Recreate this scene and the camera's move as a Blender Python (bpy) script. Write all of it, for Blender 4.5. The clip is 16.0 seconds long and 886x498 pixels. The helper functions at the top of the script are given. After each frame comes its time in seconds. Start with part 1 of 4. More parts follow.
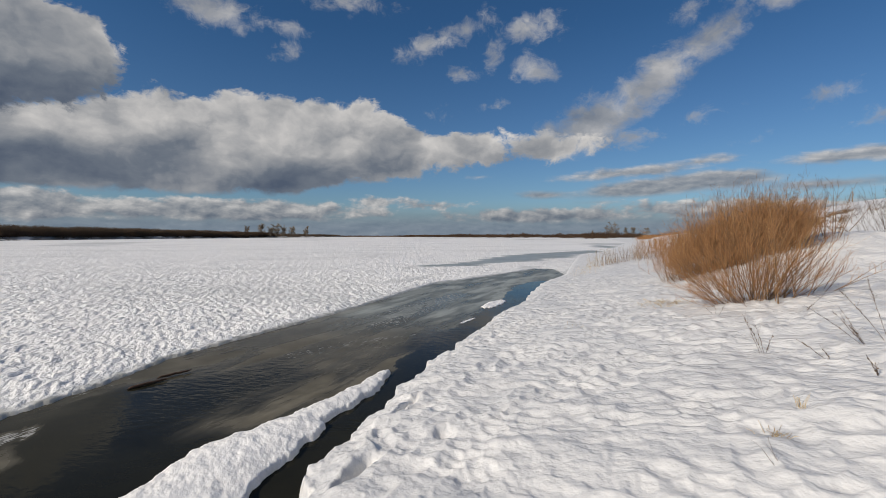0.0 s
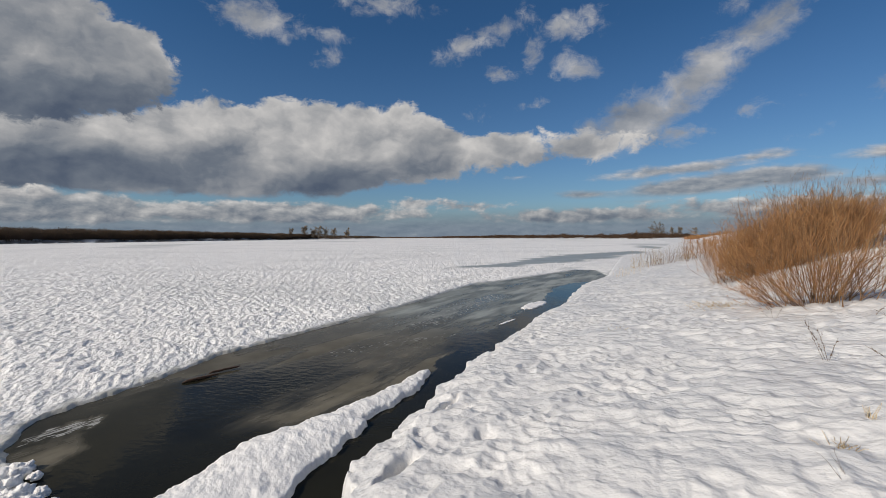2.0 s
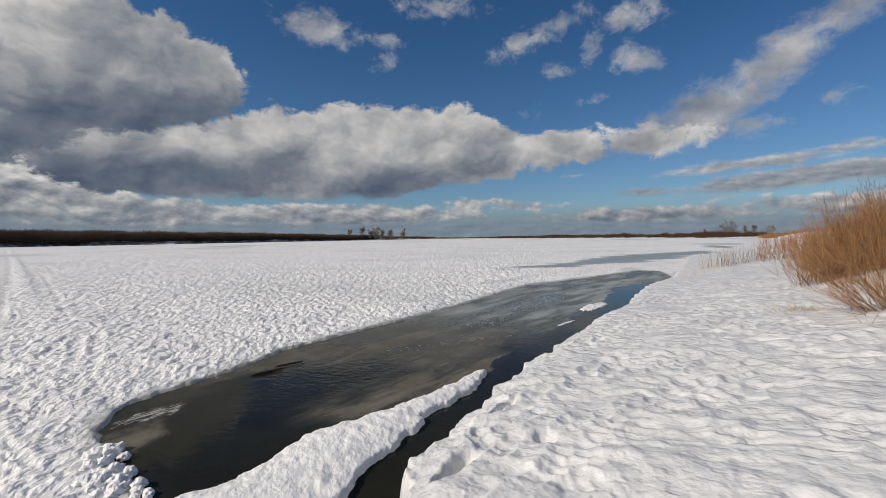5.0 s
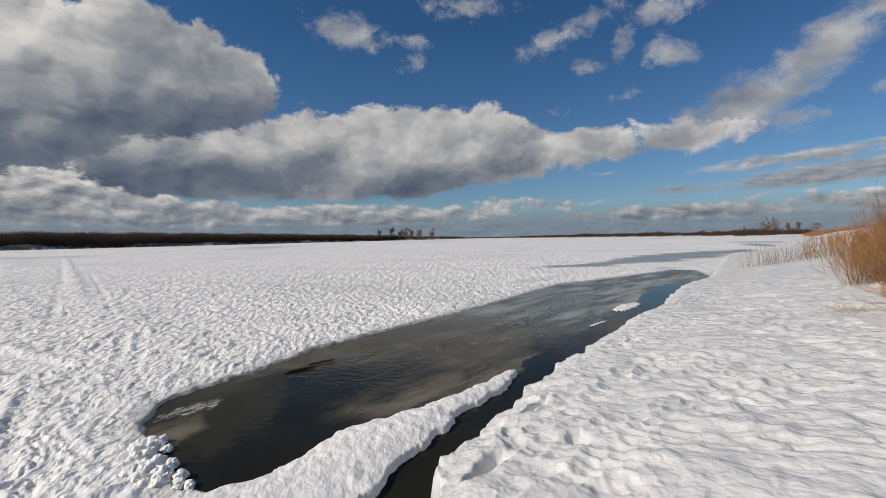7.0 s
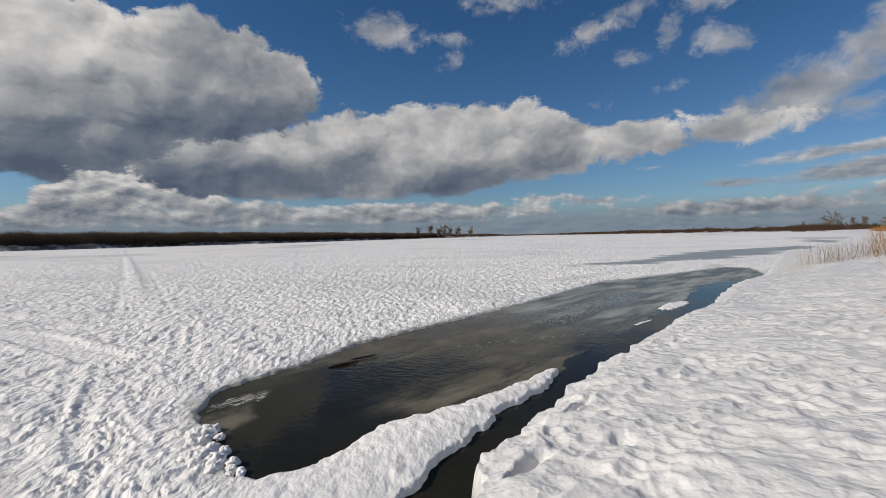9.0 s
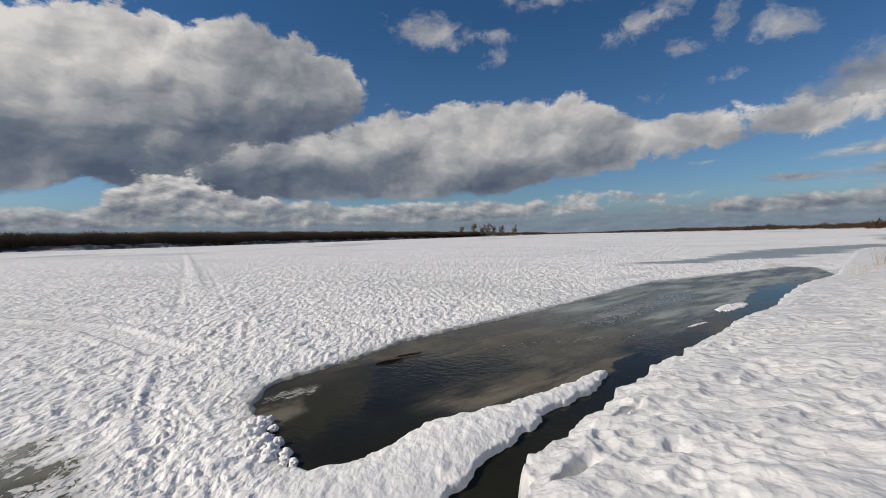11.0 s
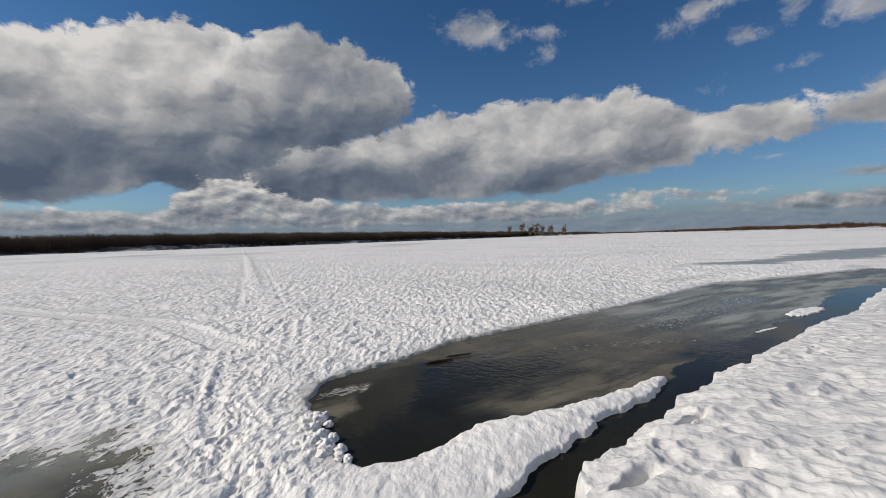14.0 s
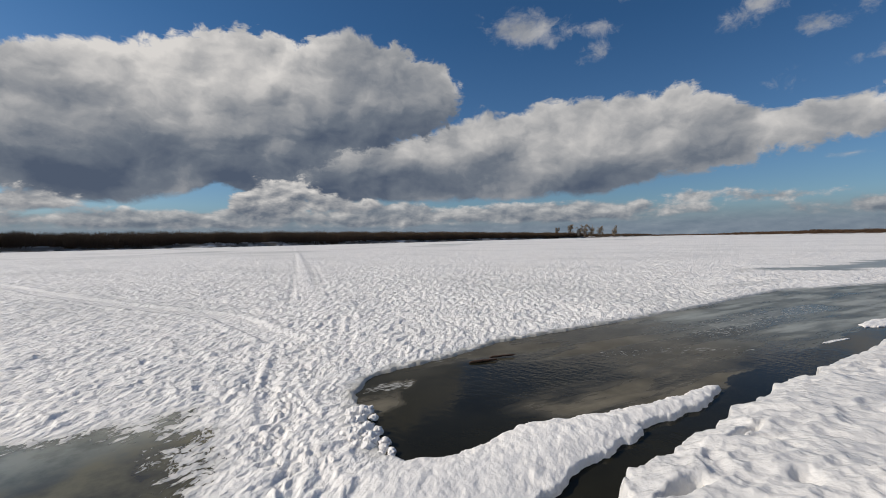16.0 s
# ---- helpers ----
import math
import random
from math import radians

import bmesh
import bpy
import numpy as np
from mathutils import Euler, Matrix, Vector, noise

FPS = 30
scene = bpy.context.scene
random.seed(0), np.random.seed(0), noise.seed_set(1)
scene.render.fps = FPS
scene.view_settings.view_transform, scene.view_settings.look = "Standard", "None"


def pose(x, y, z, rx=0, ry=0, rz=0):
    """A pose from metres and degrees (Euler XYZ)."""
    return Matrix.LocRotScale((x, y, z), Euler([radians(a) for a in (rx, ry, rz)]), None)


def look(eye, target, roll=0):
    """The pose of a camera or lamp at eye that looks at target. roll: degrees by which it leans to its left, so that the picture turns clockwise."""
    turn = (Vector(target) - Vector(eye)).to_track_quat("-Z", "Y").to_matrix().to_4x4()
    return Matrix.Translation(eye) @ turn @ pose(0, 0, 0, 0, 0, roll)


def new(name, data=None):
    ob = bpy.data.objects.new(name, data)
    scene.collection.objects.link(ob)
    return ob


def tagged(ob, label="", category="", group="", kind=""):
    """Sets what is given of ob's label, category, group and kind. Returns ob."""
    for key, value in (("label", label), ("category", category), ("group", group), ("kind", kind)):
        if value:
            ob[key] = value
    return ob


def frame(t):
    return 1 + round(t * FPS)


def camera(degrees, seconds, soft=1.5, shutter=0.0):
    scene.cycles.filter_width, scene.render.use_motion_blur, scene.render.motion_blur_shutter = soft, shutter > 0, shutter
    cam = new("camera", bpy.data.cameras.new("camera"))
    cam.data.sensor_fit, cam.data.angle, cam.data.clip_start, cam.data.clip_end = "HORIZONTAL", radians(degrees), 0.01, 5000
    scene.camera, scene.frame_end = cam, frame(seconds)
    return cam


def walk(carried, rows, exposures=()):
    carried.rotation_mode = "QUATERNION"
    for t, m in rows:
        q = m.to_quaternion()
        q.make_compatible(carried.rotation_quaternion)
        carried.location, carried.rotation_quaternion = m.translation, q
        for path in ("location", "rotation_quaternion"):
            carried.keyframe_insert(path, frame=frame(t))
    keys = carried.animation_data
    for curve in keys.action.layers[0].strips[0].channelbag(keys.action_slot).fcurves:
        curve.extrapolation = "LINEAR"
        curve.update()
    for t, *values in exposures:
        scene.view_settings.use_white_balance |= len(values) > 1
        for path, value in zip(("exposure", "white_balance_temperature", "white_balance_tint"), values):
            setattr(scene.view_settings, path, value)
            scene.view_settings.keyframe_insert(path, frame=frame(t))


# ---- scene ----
cam = camera(88.03, 16.0, soft=0.55)
PATH = [
    (0.0, pose(-0.000, 0.000, 2.200, 88.40, 0.00, 0.00)),
    (0.5, pose(-0.002, -0.003, 2.202, 88.43, 0.08, 1.14)),
    (1.0, pose(-0.001, -0.001, 2.197, 88.48, 0.17, 2.64)),
    (1.5, pose(-0.008, 0.002, 2.193, 88.52, 0.23, 3.78)),
    (2.0, pose(-0.015, 0.005, 2.188, 88.54, 0.27, 4.81)),
    (2.5, pose(-0.020, 0.010, 2.182, 88.54, 0.31, 5.80)),
    (3.0, pose(-0.020, 0.016, 2.181, 88.52, 0.38, 6.98)),
    (3.5, pose(-0.020, 0.027, 2.172, 88.55, 0.45, 8.35)),
    (4.0, pose(-0.030, 0.031, 2.170, 88.60, 0.49, 9.58)),
    (6.5, pose(-0.047, 0.028, 2.166, 88.64, 0.79, 14.28)),
    (7.0, pose(-0.051, 0.031, 2.161, 88.66, 0.92, 15.24)),
    (7.5, pose(-0.049, 0.024, 2.162, 88.60, 1.01, 16.50)),
    (8.0, pose(-0.052, 0.027, 2.159, 88.54, 1.08, 17.63)),
    (8.5, pose(-0.059, 0.025, 2.157, 88.50, 1.18, 18.82)),
    (9.0, pose(-0.063, 0.022, 2.154, 88.45, 1.23, 20.07)),
    (11.5, pose(-0.083, 0.009, 2.158, 88.42, 1.55, 26.62)),
    (12.0, pose(-0.084, 0.014, 2.156, 88.46, 1.69, 27.54)),
    (12.5, pose(-0.092, 0.007, 2.157, 88.56, 1.70, 28.34)),
    (13.0, pose(-0.105, 0.003, 2.160, 88.62, 1.67, 29.28)),
    (13.5, pose(-0.122, 0.002, 2.161, 88.64, 1.63, 30.26)),
    (14.0, pose(-0.129, 0.010, 2.165, 88.57, 1.63, 31.40)),
    (14.5, pose(-0.112, 0.004, 2.165, 88.59, 1.50, 32.61)),
    (15.0, pose(-0.093, -0.011, 2.160, 88.66, 1.35, 33.95)),
    (15.5, pose(-0.079, -0.025, 2.159, 88.72, 1.22, 35.50)),
    (16.0, pose(-0.076, -0.040, 2.164, 88.75, 1.03, 37.13)),
]
walk(cam, PATH)

# ---- world: spring sky with cumulus, sun behind the camera's left shoulder ----
SUN_AZ, SUN_EL = 238.0, 33.0          # degrees clockwise from +y, degrees up
toward = Vector((math.sin(radians(SUN_AZ)) * math.cos(radians(SUN_EL)), math.cos(radians(SUN_AZ)) * math.cos(radians(SUN_EL)), math.sin(radians(SUN_EL))))
sun = new("sun", bpy.data.lights.new("sun", "SUN"))
sun.data.energy, sun.data.angle, sun.data.color = 3.9, radians(0.6), (1.0, 0.89, 0.75)
sun.matrix_world = look(toward * 100, (0, 0, 0))

world = bpy.data.worlds.new("spring_sky")
scene.world = world
world.use_nodes = True


class Graph:
    """Short ways to add shader nodes: every call gives the new node's first output."""

    def __init__(self, tree):
        self.tree = tree

    def node(self, kind, **values):
        n = self.tree.nodes.new(kind)
        for key, value in values.items():
            setattr(n, key, value)
        return n

    def put(self, socket, value):
        if isinstance(value, bpy.types.NodeSocket):
            self.tree.links.new(value, socket)
        elif value is not None:
            socket.default_value = value

    def math(self, op, a, b=None, c=None, clamp=False):
        n = self.node("ShaderNodeMath", operation=op, use_clamp=clamp)
        for k, v in enumerate((a, b, c)):
            self.put(n.inputs[k], v)
        return n.outputs[0]

    def vec(self, op, a, b=None):
        n = self.node("ShaderNodeVectorMath", operation=op)
        self.put(n.inputs[0], a)
        if b is not None:
            self.put(n.inputs[3] if op == "SCALE" else n.inputs[1], b)
        return n.outputs["Value"] if op == "LENGTH" else n.outputs[0]

    def xyz(self, x, y, z=0.0):
        n = self.node("ShaderNodeCombineXYZ")
        for k, v in enumerate((x, y, z)):
            self.put(n.inputs[k], v)
        return n.outputs[0]

    def noise(self, at, scale, detail=4.0, rough=0.5, lac=2.0, colour=False):
        n = self.node("ShaderNodeTexNoise")
        self.put(n.inputs["Vector"], at)
        n.inputs["Scale"].default_value, n.inputs["Detail"].default_value = scale, detail
        n.inputs["Roughness"].default_value, n.inputs["Lacunarity"].default_value = rough, lac
        return n.outputs["Color"] if colour else n.outputs[0]

    def span(self, v, a, b, lo=0.0, hi=1.0, smooth=True):
        n = self.node("ShaderNodeMapRange", interpolation_type="SMOOTHSTEP" if smooth else "LINEAR")
        for k, w in enumerate((v, a, b, lo, hi)):
            self.put(n.inputs[k], w)
        return n.outputs[0]

    def mix(self, f, a, b):
        n = self.node("ShaderNodeMix", data_type="RGBA")
        self.put(n.inputs[0], f)
        self.put(n.inputs[6], a)
        self.put(n.inputs[7], b)
        return n.outputs[2]

    def ramp(self, v, *stops):
        n = self.node("ShaderNodeValToRGB")
        self.put(n.inputs[0], v)
        el = n.color_ramp.elements
        while len(el) < len(stops):
            el.new(0.5)
        for e, (p, c) in zip(el, stops):
            e.position, e.color = p, (*c, 1)
        return n.outputs[0]


def build_sky():
    tree = world.node_tree
    tree.nodes.clear()
    g = Graph(tree)
    ray = g.node("ShaderNodeTexCoord").outputs["Generated"]
    sep = g.node("ShaderNodeSeparateXYZ")
    g.put(sep.inputs[0], ray)
    x, y, z = sep.outputs
    az = g.math("MULTIPLY", g.math("ARCTAN2", x, y), 57.2958)
    el = g.math("MULTIPLY", g.math("ARCSINE", g.math("MAXIMUM", z, -0.999)), 57.2958)
    at = g.xyz(az, el)

    blue = g.node("ShaderNodeTexSky", sky_type="NISHITA", sun_disc=False, sun_elevation=radians(SUN_EL), sun_rotation=radians(SUN_AZ),
                  air_density=1.0, dust_density=0.6, ozone_density=2.0).outputs[0]
    blue = g.vec("MULTIPLY", blue, g.mix(g.span(el, 3.0, 24.0, smooth=False), (0.435, 0.585, 0.76, 1), (0.240, 0.458, 0.650, 1)))

    flat = g.xyz(az, g.math("MULTIPLY", el, 1.35))
    low = g.xyz(az, g.math("MULTIPLY", el, 2.8))
    slow = g.vec("SCALE", g.vec("SUBTRACT", g.noise(flat, 0.16, 2.0, 0.5, colour=True), (0.5, 0.5, 0.5)), 4.0)
    quick = g.vec("SCALE", g.vec("SUBTRACT", g.noise(flat, 0.8, 3.0, 0.55, colour=True), (0.5, 0.5, 0.5)), 1.1)
    curl = g.vec("ADD", flat, g.vec("ADD", slow, quick))
    billow = g.noise(curl, 0.17, 10.0, 0.58)                      # the clouds' lumps, large to fine
    soft = g.noise(curl, 0.13, 3.0, 0.45)
    relief = g.math("SUBTRACT", soft, g.noise(g.vec("ADD", curl, (-1.6, 2.6, 0.0)), 0.13, 3.0, 0.45))
    fine = g.math("SUBTRACT", billow, g.noise(g.vec("ADD", curl, (-0.35, 0.6, 0.0)), 0.17, 10.0, 0.58))
    relief = g.math("MULTIPLY_ADD", fine, 0.55, relief)
    big = g.noise(flat, 0.07, 3.0, 0.5)
    low_curl = g.vec("ADD", low, g.vec("ADD", g.vec("SCALE", slow, 0.6), quick))
    low_billow = g.noise(low_curl, 0.30, 9.0, 0.58)
    low_relief = g.math("SUBTRACT", low_billow, g.noise(g.vec("ADD", low_curl, (-0.5, 0.9, 0.0)), 0.30, 9.0, 0.55))
    tight = g.xyz(az, g.math("MULTIPLY", el, 1.9))
    puff = g.noise(g.vec("ADD", tight, g.vec("SCALE", slow, 0.5)), 0.30, 9.0, 0.58)
    puff_relief = g.math("SUBTRACT", puff, g.noise(g.vec("ADD", g.vec("ADD", tight, g.vec("SCALE", slow, 0.5)), (-0.5, 0.95, 0.0)), 0.30, 9.0, 0.55))
    wisp = g.noise(g.vec("ADD", curl, (31.0, 7.0, 3.0)), 0.42, 10.0, 0.62)

    def field(blobs, where):
        total = None
        for a, e, rx, ry, turn in blobs:
            m = g.node("ShaderNodeMapping", vector_type="TEXTURE")
            g.put(m.inputs[0], where)
            m.inputs[1].default_value, m.inputs[2].default_value = (a, e, 0), (0, 0, radians(turn))
            m.inputs[3].default_value = (rx, ry, 1)
            d = g.vec("LENGTH", g.vec("MULTIPLY", m.outputs[0], (1, 1, 0)))
            v = g.math("MULTIPLY_ADD", d, -min(rx, ry), min(rx, ry))
            total = v if total is None else g.math("SMOOTH_MAX", total, v, 0.5)
        return total

    cloud_stops = ((0.0, (0.078, 0.102, 0.150)), (0.3, (0.150, 0.175, 0.215)), (0.6, (0.32, 0.328, 0.345)), (1.0, (0.68, 0.655, 0.63)))
    colour = blue

    def over(colour, blobs, lumps, rel, amp, soft, base, thick, gain, low_end, high_end, fade=1.0, rim=0.12, ruffle=0.0, dim=None):
        """Lay one bank of clouds over the sky: outline, softness, then light from its grey base to its sunlit top."""
        level = g.span(g.math("SUBTRACT", el, base), -1.0, 3.5, 0.35, 1.0)      # flat bases, heaped tops
        f = g.math("ADD", field(blobs, at), g.math("MULTIPLY", g.math("MULTIPLY", g.math("SUBTRACT", lumps, 0.5), amp), level))
        f = g.math("MULTIPLY_ADD", g.math("MULTIPLY", g.math("SUBTRACT", wisp, 0.5), ruffle), level, f)
        alpha = g.math("MULTIPLY", g.span(f, 0.0, soft), fade)
        up = g.span(g.math("SUBTRACT", el, base), 0.0, thick, low_end, high_end)
        light = g.math("MULTIPLY_ADD", rel, gain, up)
        light = g.math("MULTIPLY_ADD", g.math("SUBTRACT", big, 0.5), 0.22, light)
        light = g.math("ADD", g.span(f, 0.0, 2.0, rim, 0.0), light)
        light = g.math("ADD", g.span(az, *dim), light) if dim else light
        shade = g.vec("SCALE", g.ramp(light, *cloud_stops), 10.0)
        return g.mix(alpha, colour, shade)

    # scattered fair-weather clouds over the rest of the sky
    rest = g.noise(g.xyz(g.math("MULTIPLY", az, 0.7), el), 0.07, 7.0, 0.55)
    away = g.math("MAXIMUM", g.span(el, 29.0, 38.0), g.math("MAXIMUM", g.span(az, 46.0, 60.0), g.span(az, -84.0, -98.0)))
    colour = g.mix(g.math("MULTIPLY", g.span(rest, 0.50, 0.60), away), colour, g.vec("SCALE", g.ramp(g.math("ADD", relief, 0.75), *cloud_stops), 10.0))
    # haze and low bands along the horizon
    haze = g.ramp(g.math("MULTIPLY_ADD", low_relief, 1.0, 0.36), (0.0, (0.12, 0.165, 0.225)), (0.5, (0.21, 0.255, 0.31)), (1.0, (0.46, 0.465, 0.47)))
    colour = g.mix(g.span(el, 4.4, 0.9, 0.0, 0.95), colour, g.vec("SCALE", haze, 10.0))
    colour = over(colour, [(-66, 2.6, 26, 1.3, 0), (-79, 4.3, 4, 1.5, 0), (-25, 3.0, 20, 1.5, 0), (-8, 4.2, 4.5, 0.9, 0), (-1, 3.8, 5, 0.7, 0),
                           (12, 2.5, 15, 1.1, 0), (31, 3.0, 14, 1.2, 0), (-44, 3.0, 12, 1.7, 0)],
                  puff, puff_relief, 3.0, 0.6, 1.0, 3.2, 1.5, 0.28, 0.56, 0.92)
    # flat strips
    colour = over(colour, [(22, 7.3, 10, 0.85, 2), (29, 8.0, 4.5, 0.8, 4), (25, 5.6, 11, 1.3, 4), (31, 6.0, 7, 1.3, 0), (12.5, 5.0, 5, 0.65, 0), (42.5, 7.5, 7, 1.0, 0),
                           (4.6, 7.3, 2.2, 0.45, 0), (19, 4.0, 4, 0.4, 0), (40, 5.0, 9, 0.7, 0)],
                  low_billow, low_relief, 1.4, 0.7, 4.6, 4.0, 1.0, 0.42, 0.60, 0.9)
    # small puffs and the slanting streamer
    colour = over(colour, [(-2, 22.3, 4.2, 1.7, 18), (3.5, 24, 4.2, 1.5, 20), (10.5, 23.8, 5.4, 1.8, 0), (6.3, 21.3, 1.8, 2.0, -30), (11, 19.5, 3.4, 1.8, -10),
                           (2.2, 19.4, 2.0, 1.2, 0), (-18.5, 20.4, 2.4, 1.2, 0), (22.7, 11.3, 3.2, 1.4, 0), (28.9, 12.9, 2.6, 0.8, 10), (39.7, 13.4, 2.4, 1.15, 12),
                           (33, 9.7, 2.6, 0.65, 5), (43.5, 10.8, 2.4, 1.3, 0), (0.3, 14.7, 1.6, 1.05, 20), (-1.4, 14.6, 0.7, 0.5, 0), (-26.5, 23.7, 5.6, 2.2, -8),
                           (-18.4, 23.3, 2.6, 1.0, 0), (-12, 26.4, 6.5, 1.7, 0), (27.7, 22.6, 2.3, 1.4, 30), (6.7, 15.6, 1.5, 0.8, 0)],
                  wisp, relief, 5.0, 2.2, 3.0, 30.0, 0.8, 0.60, 0.72, 0.82)
    colour = over(colour, [(18.0, 12.9, 7.2, 3.6, 24), (24.2, 16.6, 7.2, 3.2, 36), (29.8, 20.2, 5.8, 2.4, 36), (36.5, 22.8, 6, 1.4, 8), (14.5, 12.0, 4.5, 2.2, 0), (21, 11.2, 3.2, 0.9, 0)],
                  wisp, relief, 5.0, 2.6, 10.0, 14.0, 1.0, 0.54, 0.64, 0.90)
    # the long bank
    colour = over(colour, [(-49, 8.3, 17, 4.2, 0), (-39, 8.6, 10, 4.4, 0), (-30, 9.7, 13, 5.5, 0), (-20, 10.3, 12, 5.7, 0), (-9, 11, 9, 4.7, -6), (1, 10.4, 8, 2.4, 0), (5, 11.4, 3, 1.8, 0),
                           (13, 10.6, 7, 1.9, 0), (-31.2, 14.3, 2.6, 1.3, -10), (-22, 14.2, 5, 2.0, 0), (-15.5, 14.4, 4, 1.8, 0), (-10, 14.6, 3, 1.6, 0)],
                  billow, relief, 3.4, 0.8, 4.6, 8.0, 1.2, 0.20, 0.70, ruffle=3.0, dim=(-50.0, -33.0, -0.13, 0.0))
    # the great cloud on the far side
    colour = over(colour, [(-73, 12.0, 15, 8.0, 4), (-60, 15, 14, 8.3, 3), (-48, 17.0, 11, 6.8, 0), (-40.5, 17, 6.6, 4.6, -12), (-84, 12, 12, 5.5, 0)],
                  billow, relief, 3.4, 0.8, 5.6, 15.5, 1.2, 0.0, 0.83, ruffle=3.6, dim=(-66.0, -38.0, 0.12, -0.30))
    # sunlit heaps in front of its base
    colour = over(colour, [(-57, 4.9, 5.8, 2.5, 10), (-51.5, 4.4, 6.5, 1.4, 0), (-79.5, 4.4, 4.0, 1.2, 0)],
                  puff, puff_relief, 3.4, 0.55, 2.2, 5.0, 1.6, 0.36, 0.70, ruffle=1.6)

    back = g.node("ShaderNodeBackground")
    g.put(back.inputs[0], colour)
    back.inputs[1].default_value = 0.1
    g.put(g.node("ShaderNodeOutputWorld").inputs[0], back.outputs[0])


build_sky()


# ---- materials ----
def material(name):
    m = bpy.data.materials.new(name)
    m.use_nodes = True
    m.node_tree.nodes.clear()
    g = Graph(m.node_tree)
    p = g.node("ShaderNodeBsdfPrincipled")
    g.put(g.node("ShaderNodeOutputMaterial").inputs[0], p.outputs[0])
    return m, g, p


def bumped(g, p, height, strength, distance):
    b = g.node("ShaderNodeBump")
    b.inputs["Strength"].default_value, b.inputs["Distance"].default_value = strength, distance
    g.put(b.inputs["Height"], height)
    g.put(p.inputs["Normal"], b.outputs[0])


def attribute(g, name):
    return g.node("ShaderNodeAttribute", attribute_name=name).outputs["Fac"]


def place(g):
    return g.node("ShaderNodeTexCoord").outputs["Object"]


def turned(g, at, angle, stretch):
    """Coordinates along and across a direction on the plan, drawn out along it."""
    sep = g.node("ShaderNodeSeparateXYZ")
    g.put(sep.inputs[0], at)
    c, s = math.cos(radians(angle)), math.sin(radians(angle))
    u = g.math("MULTIPLY_ADD", sep.outputs[0], c, g.math("MULTIPLY", sep.outputs[1], s))
    v = g.math("MULTIPLY_ADD", sep.outputs[0], -s, g.math("MULTIPLY", sep.outputs[1], c))
    return g.xyz(u, g.math("MULTIPLY", v, stretch), sep.outputs[2])


RIPPLES, STREAKS = -34.0, 117.0        # the way the bank's ripples and the river snow's furrows run, degrees from +x


def bank_snow_material():
    m, g, p = material("granular_snow")
    at = place(g)
    lie = turned(g, at, RIPPLES, 1.25)
    grain, drift = g.noise(at, 60.0, 4.0, 0.65), g.noise(at, 1.3, 5.0, 0.6)
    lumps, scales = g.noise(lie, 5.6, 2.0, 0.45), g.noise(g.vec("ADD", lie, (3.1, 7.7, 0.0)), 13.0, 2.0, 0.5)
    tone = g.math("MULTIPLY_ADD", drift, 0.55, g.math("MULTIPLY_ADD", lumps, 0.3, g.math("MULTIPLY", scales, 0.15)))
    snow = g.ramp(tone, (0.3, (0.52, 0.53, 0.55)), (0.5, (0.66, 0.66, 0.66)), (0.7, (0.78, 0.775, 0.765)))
    mud = g.ramp(drift, (0.3, (0.035, 0.03, 0.022)), (0.7, (0.06, 0.05, 0.035)))
    deep = attribute(g, "bed")
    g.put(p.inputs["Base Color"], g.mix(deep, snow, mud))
    g.put(p.inputs["Roughness"], g.span(grain, 0.3, 0.7, 0.30, 0.58))
    p.inputs["Specular IOR Level"].default_value = 0.4
    crest = g.math("SUBTRACT", 1.0, g.math("MULTIPLY", g.math("ABSOLUTE", g.math("SUBTRACT", lumps, 0.5)), 3.0))   # rounded ripples with sharp crests
    height = g.math("MULTIPLY_ADD", crest, 0.10, g.math("MULTIPLY_ADD", lumps, 0.85, g.math("MULTIPLY_ADD", scales, 0.30, g.math("MULTIPLY", grain, 0.06))))
    bumped(g, p, height, 0.75, 0.06)
    return m


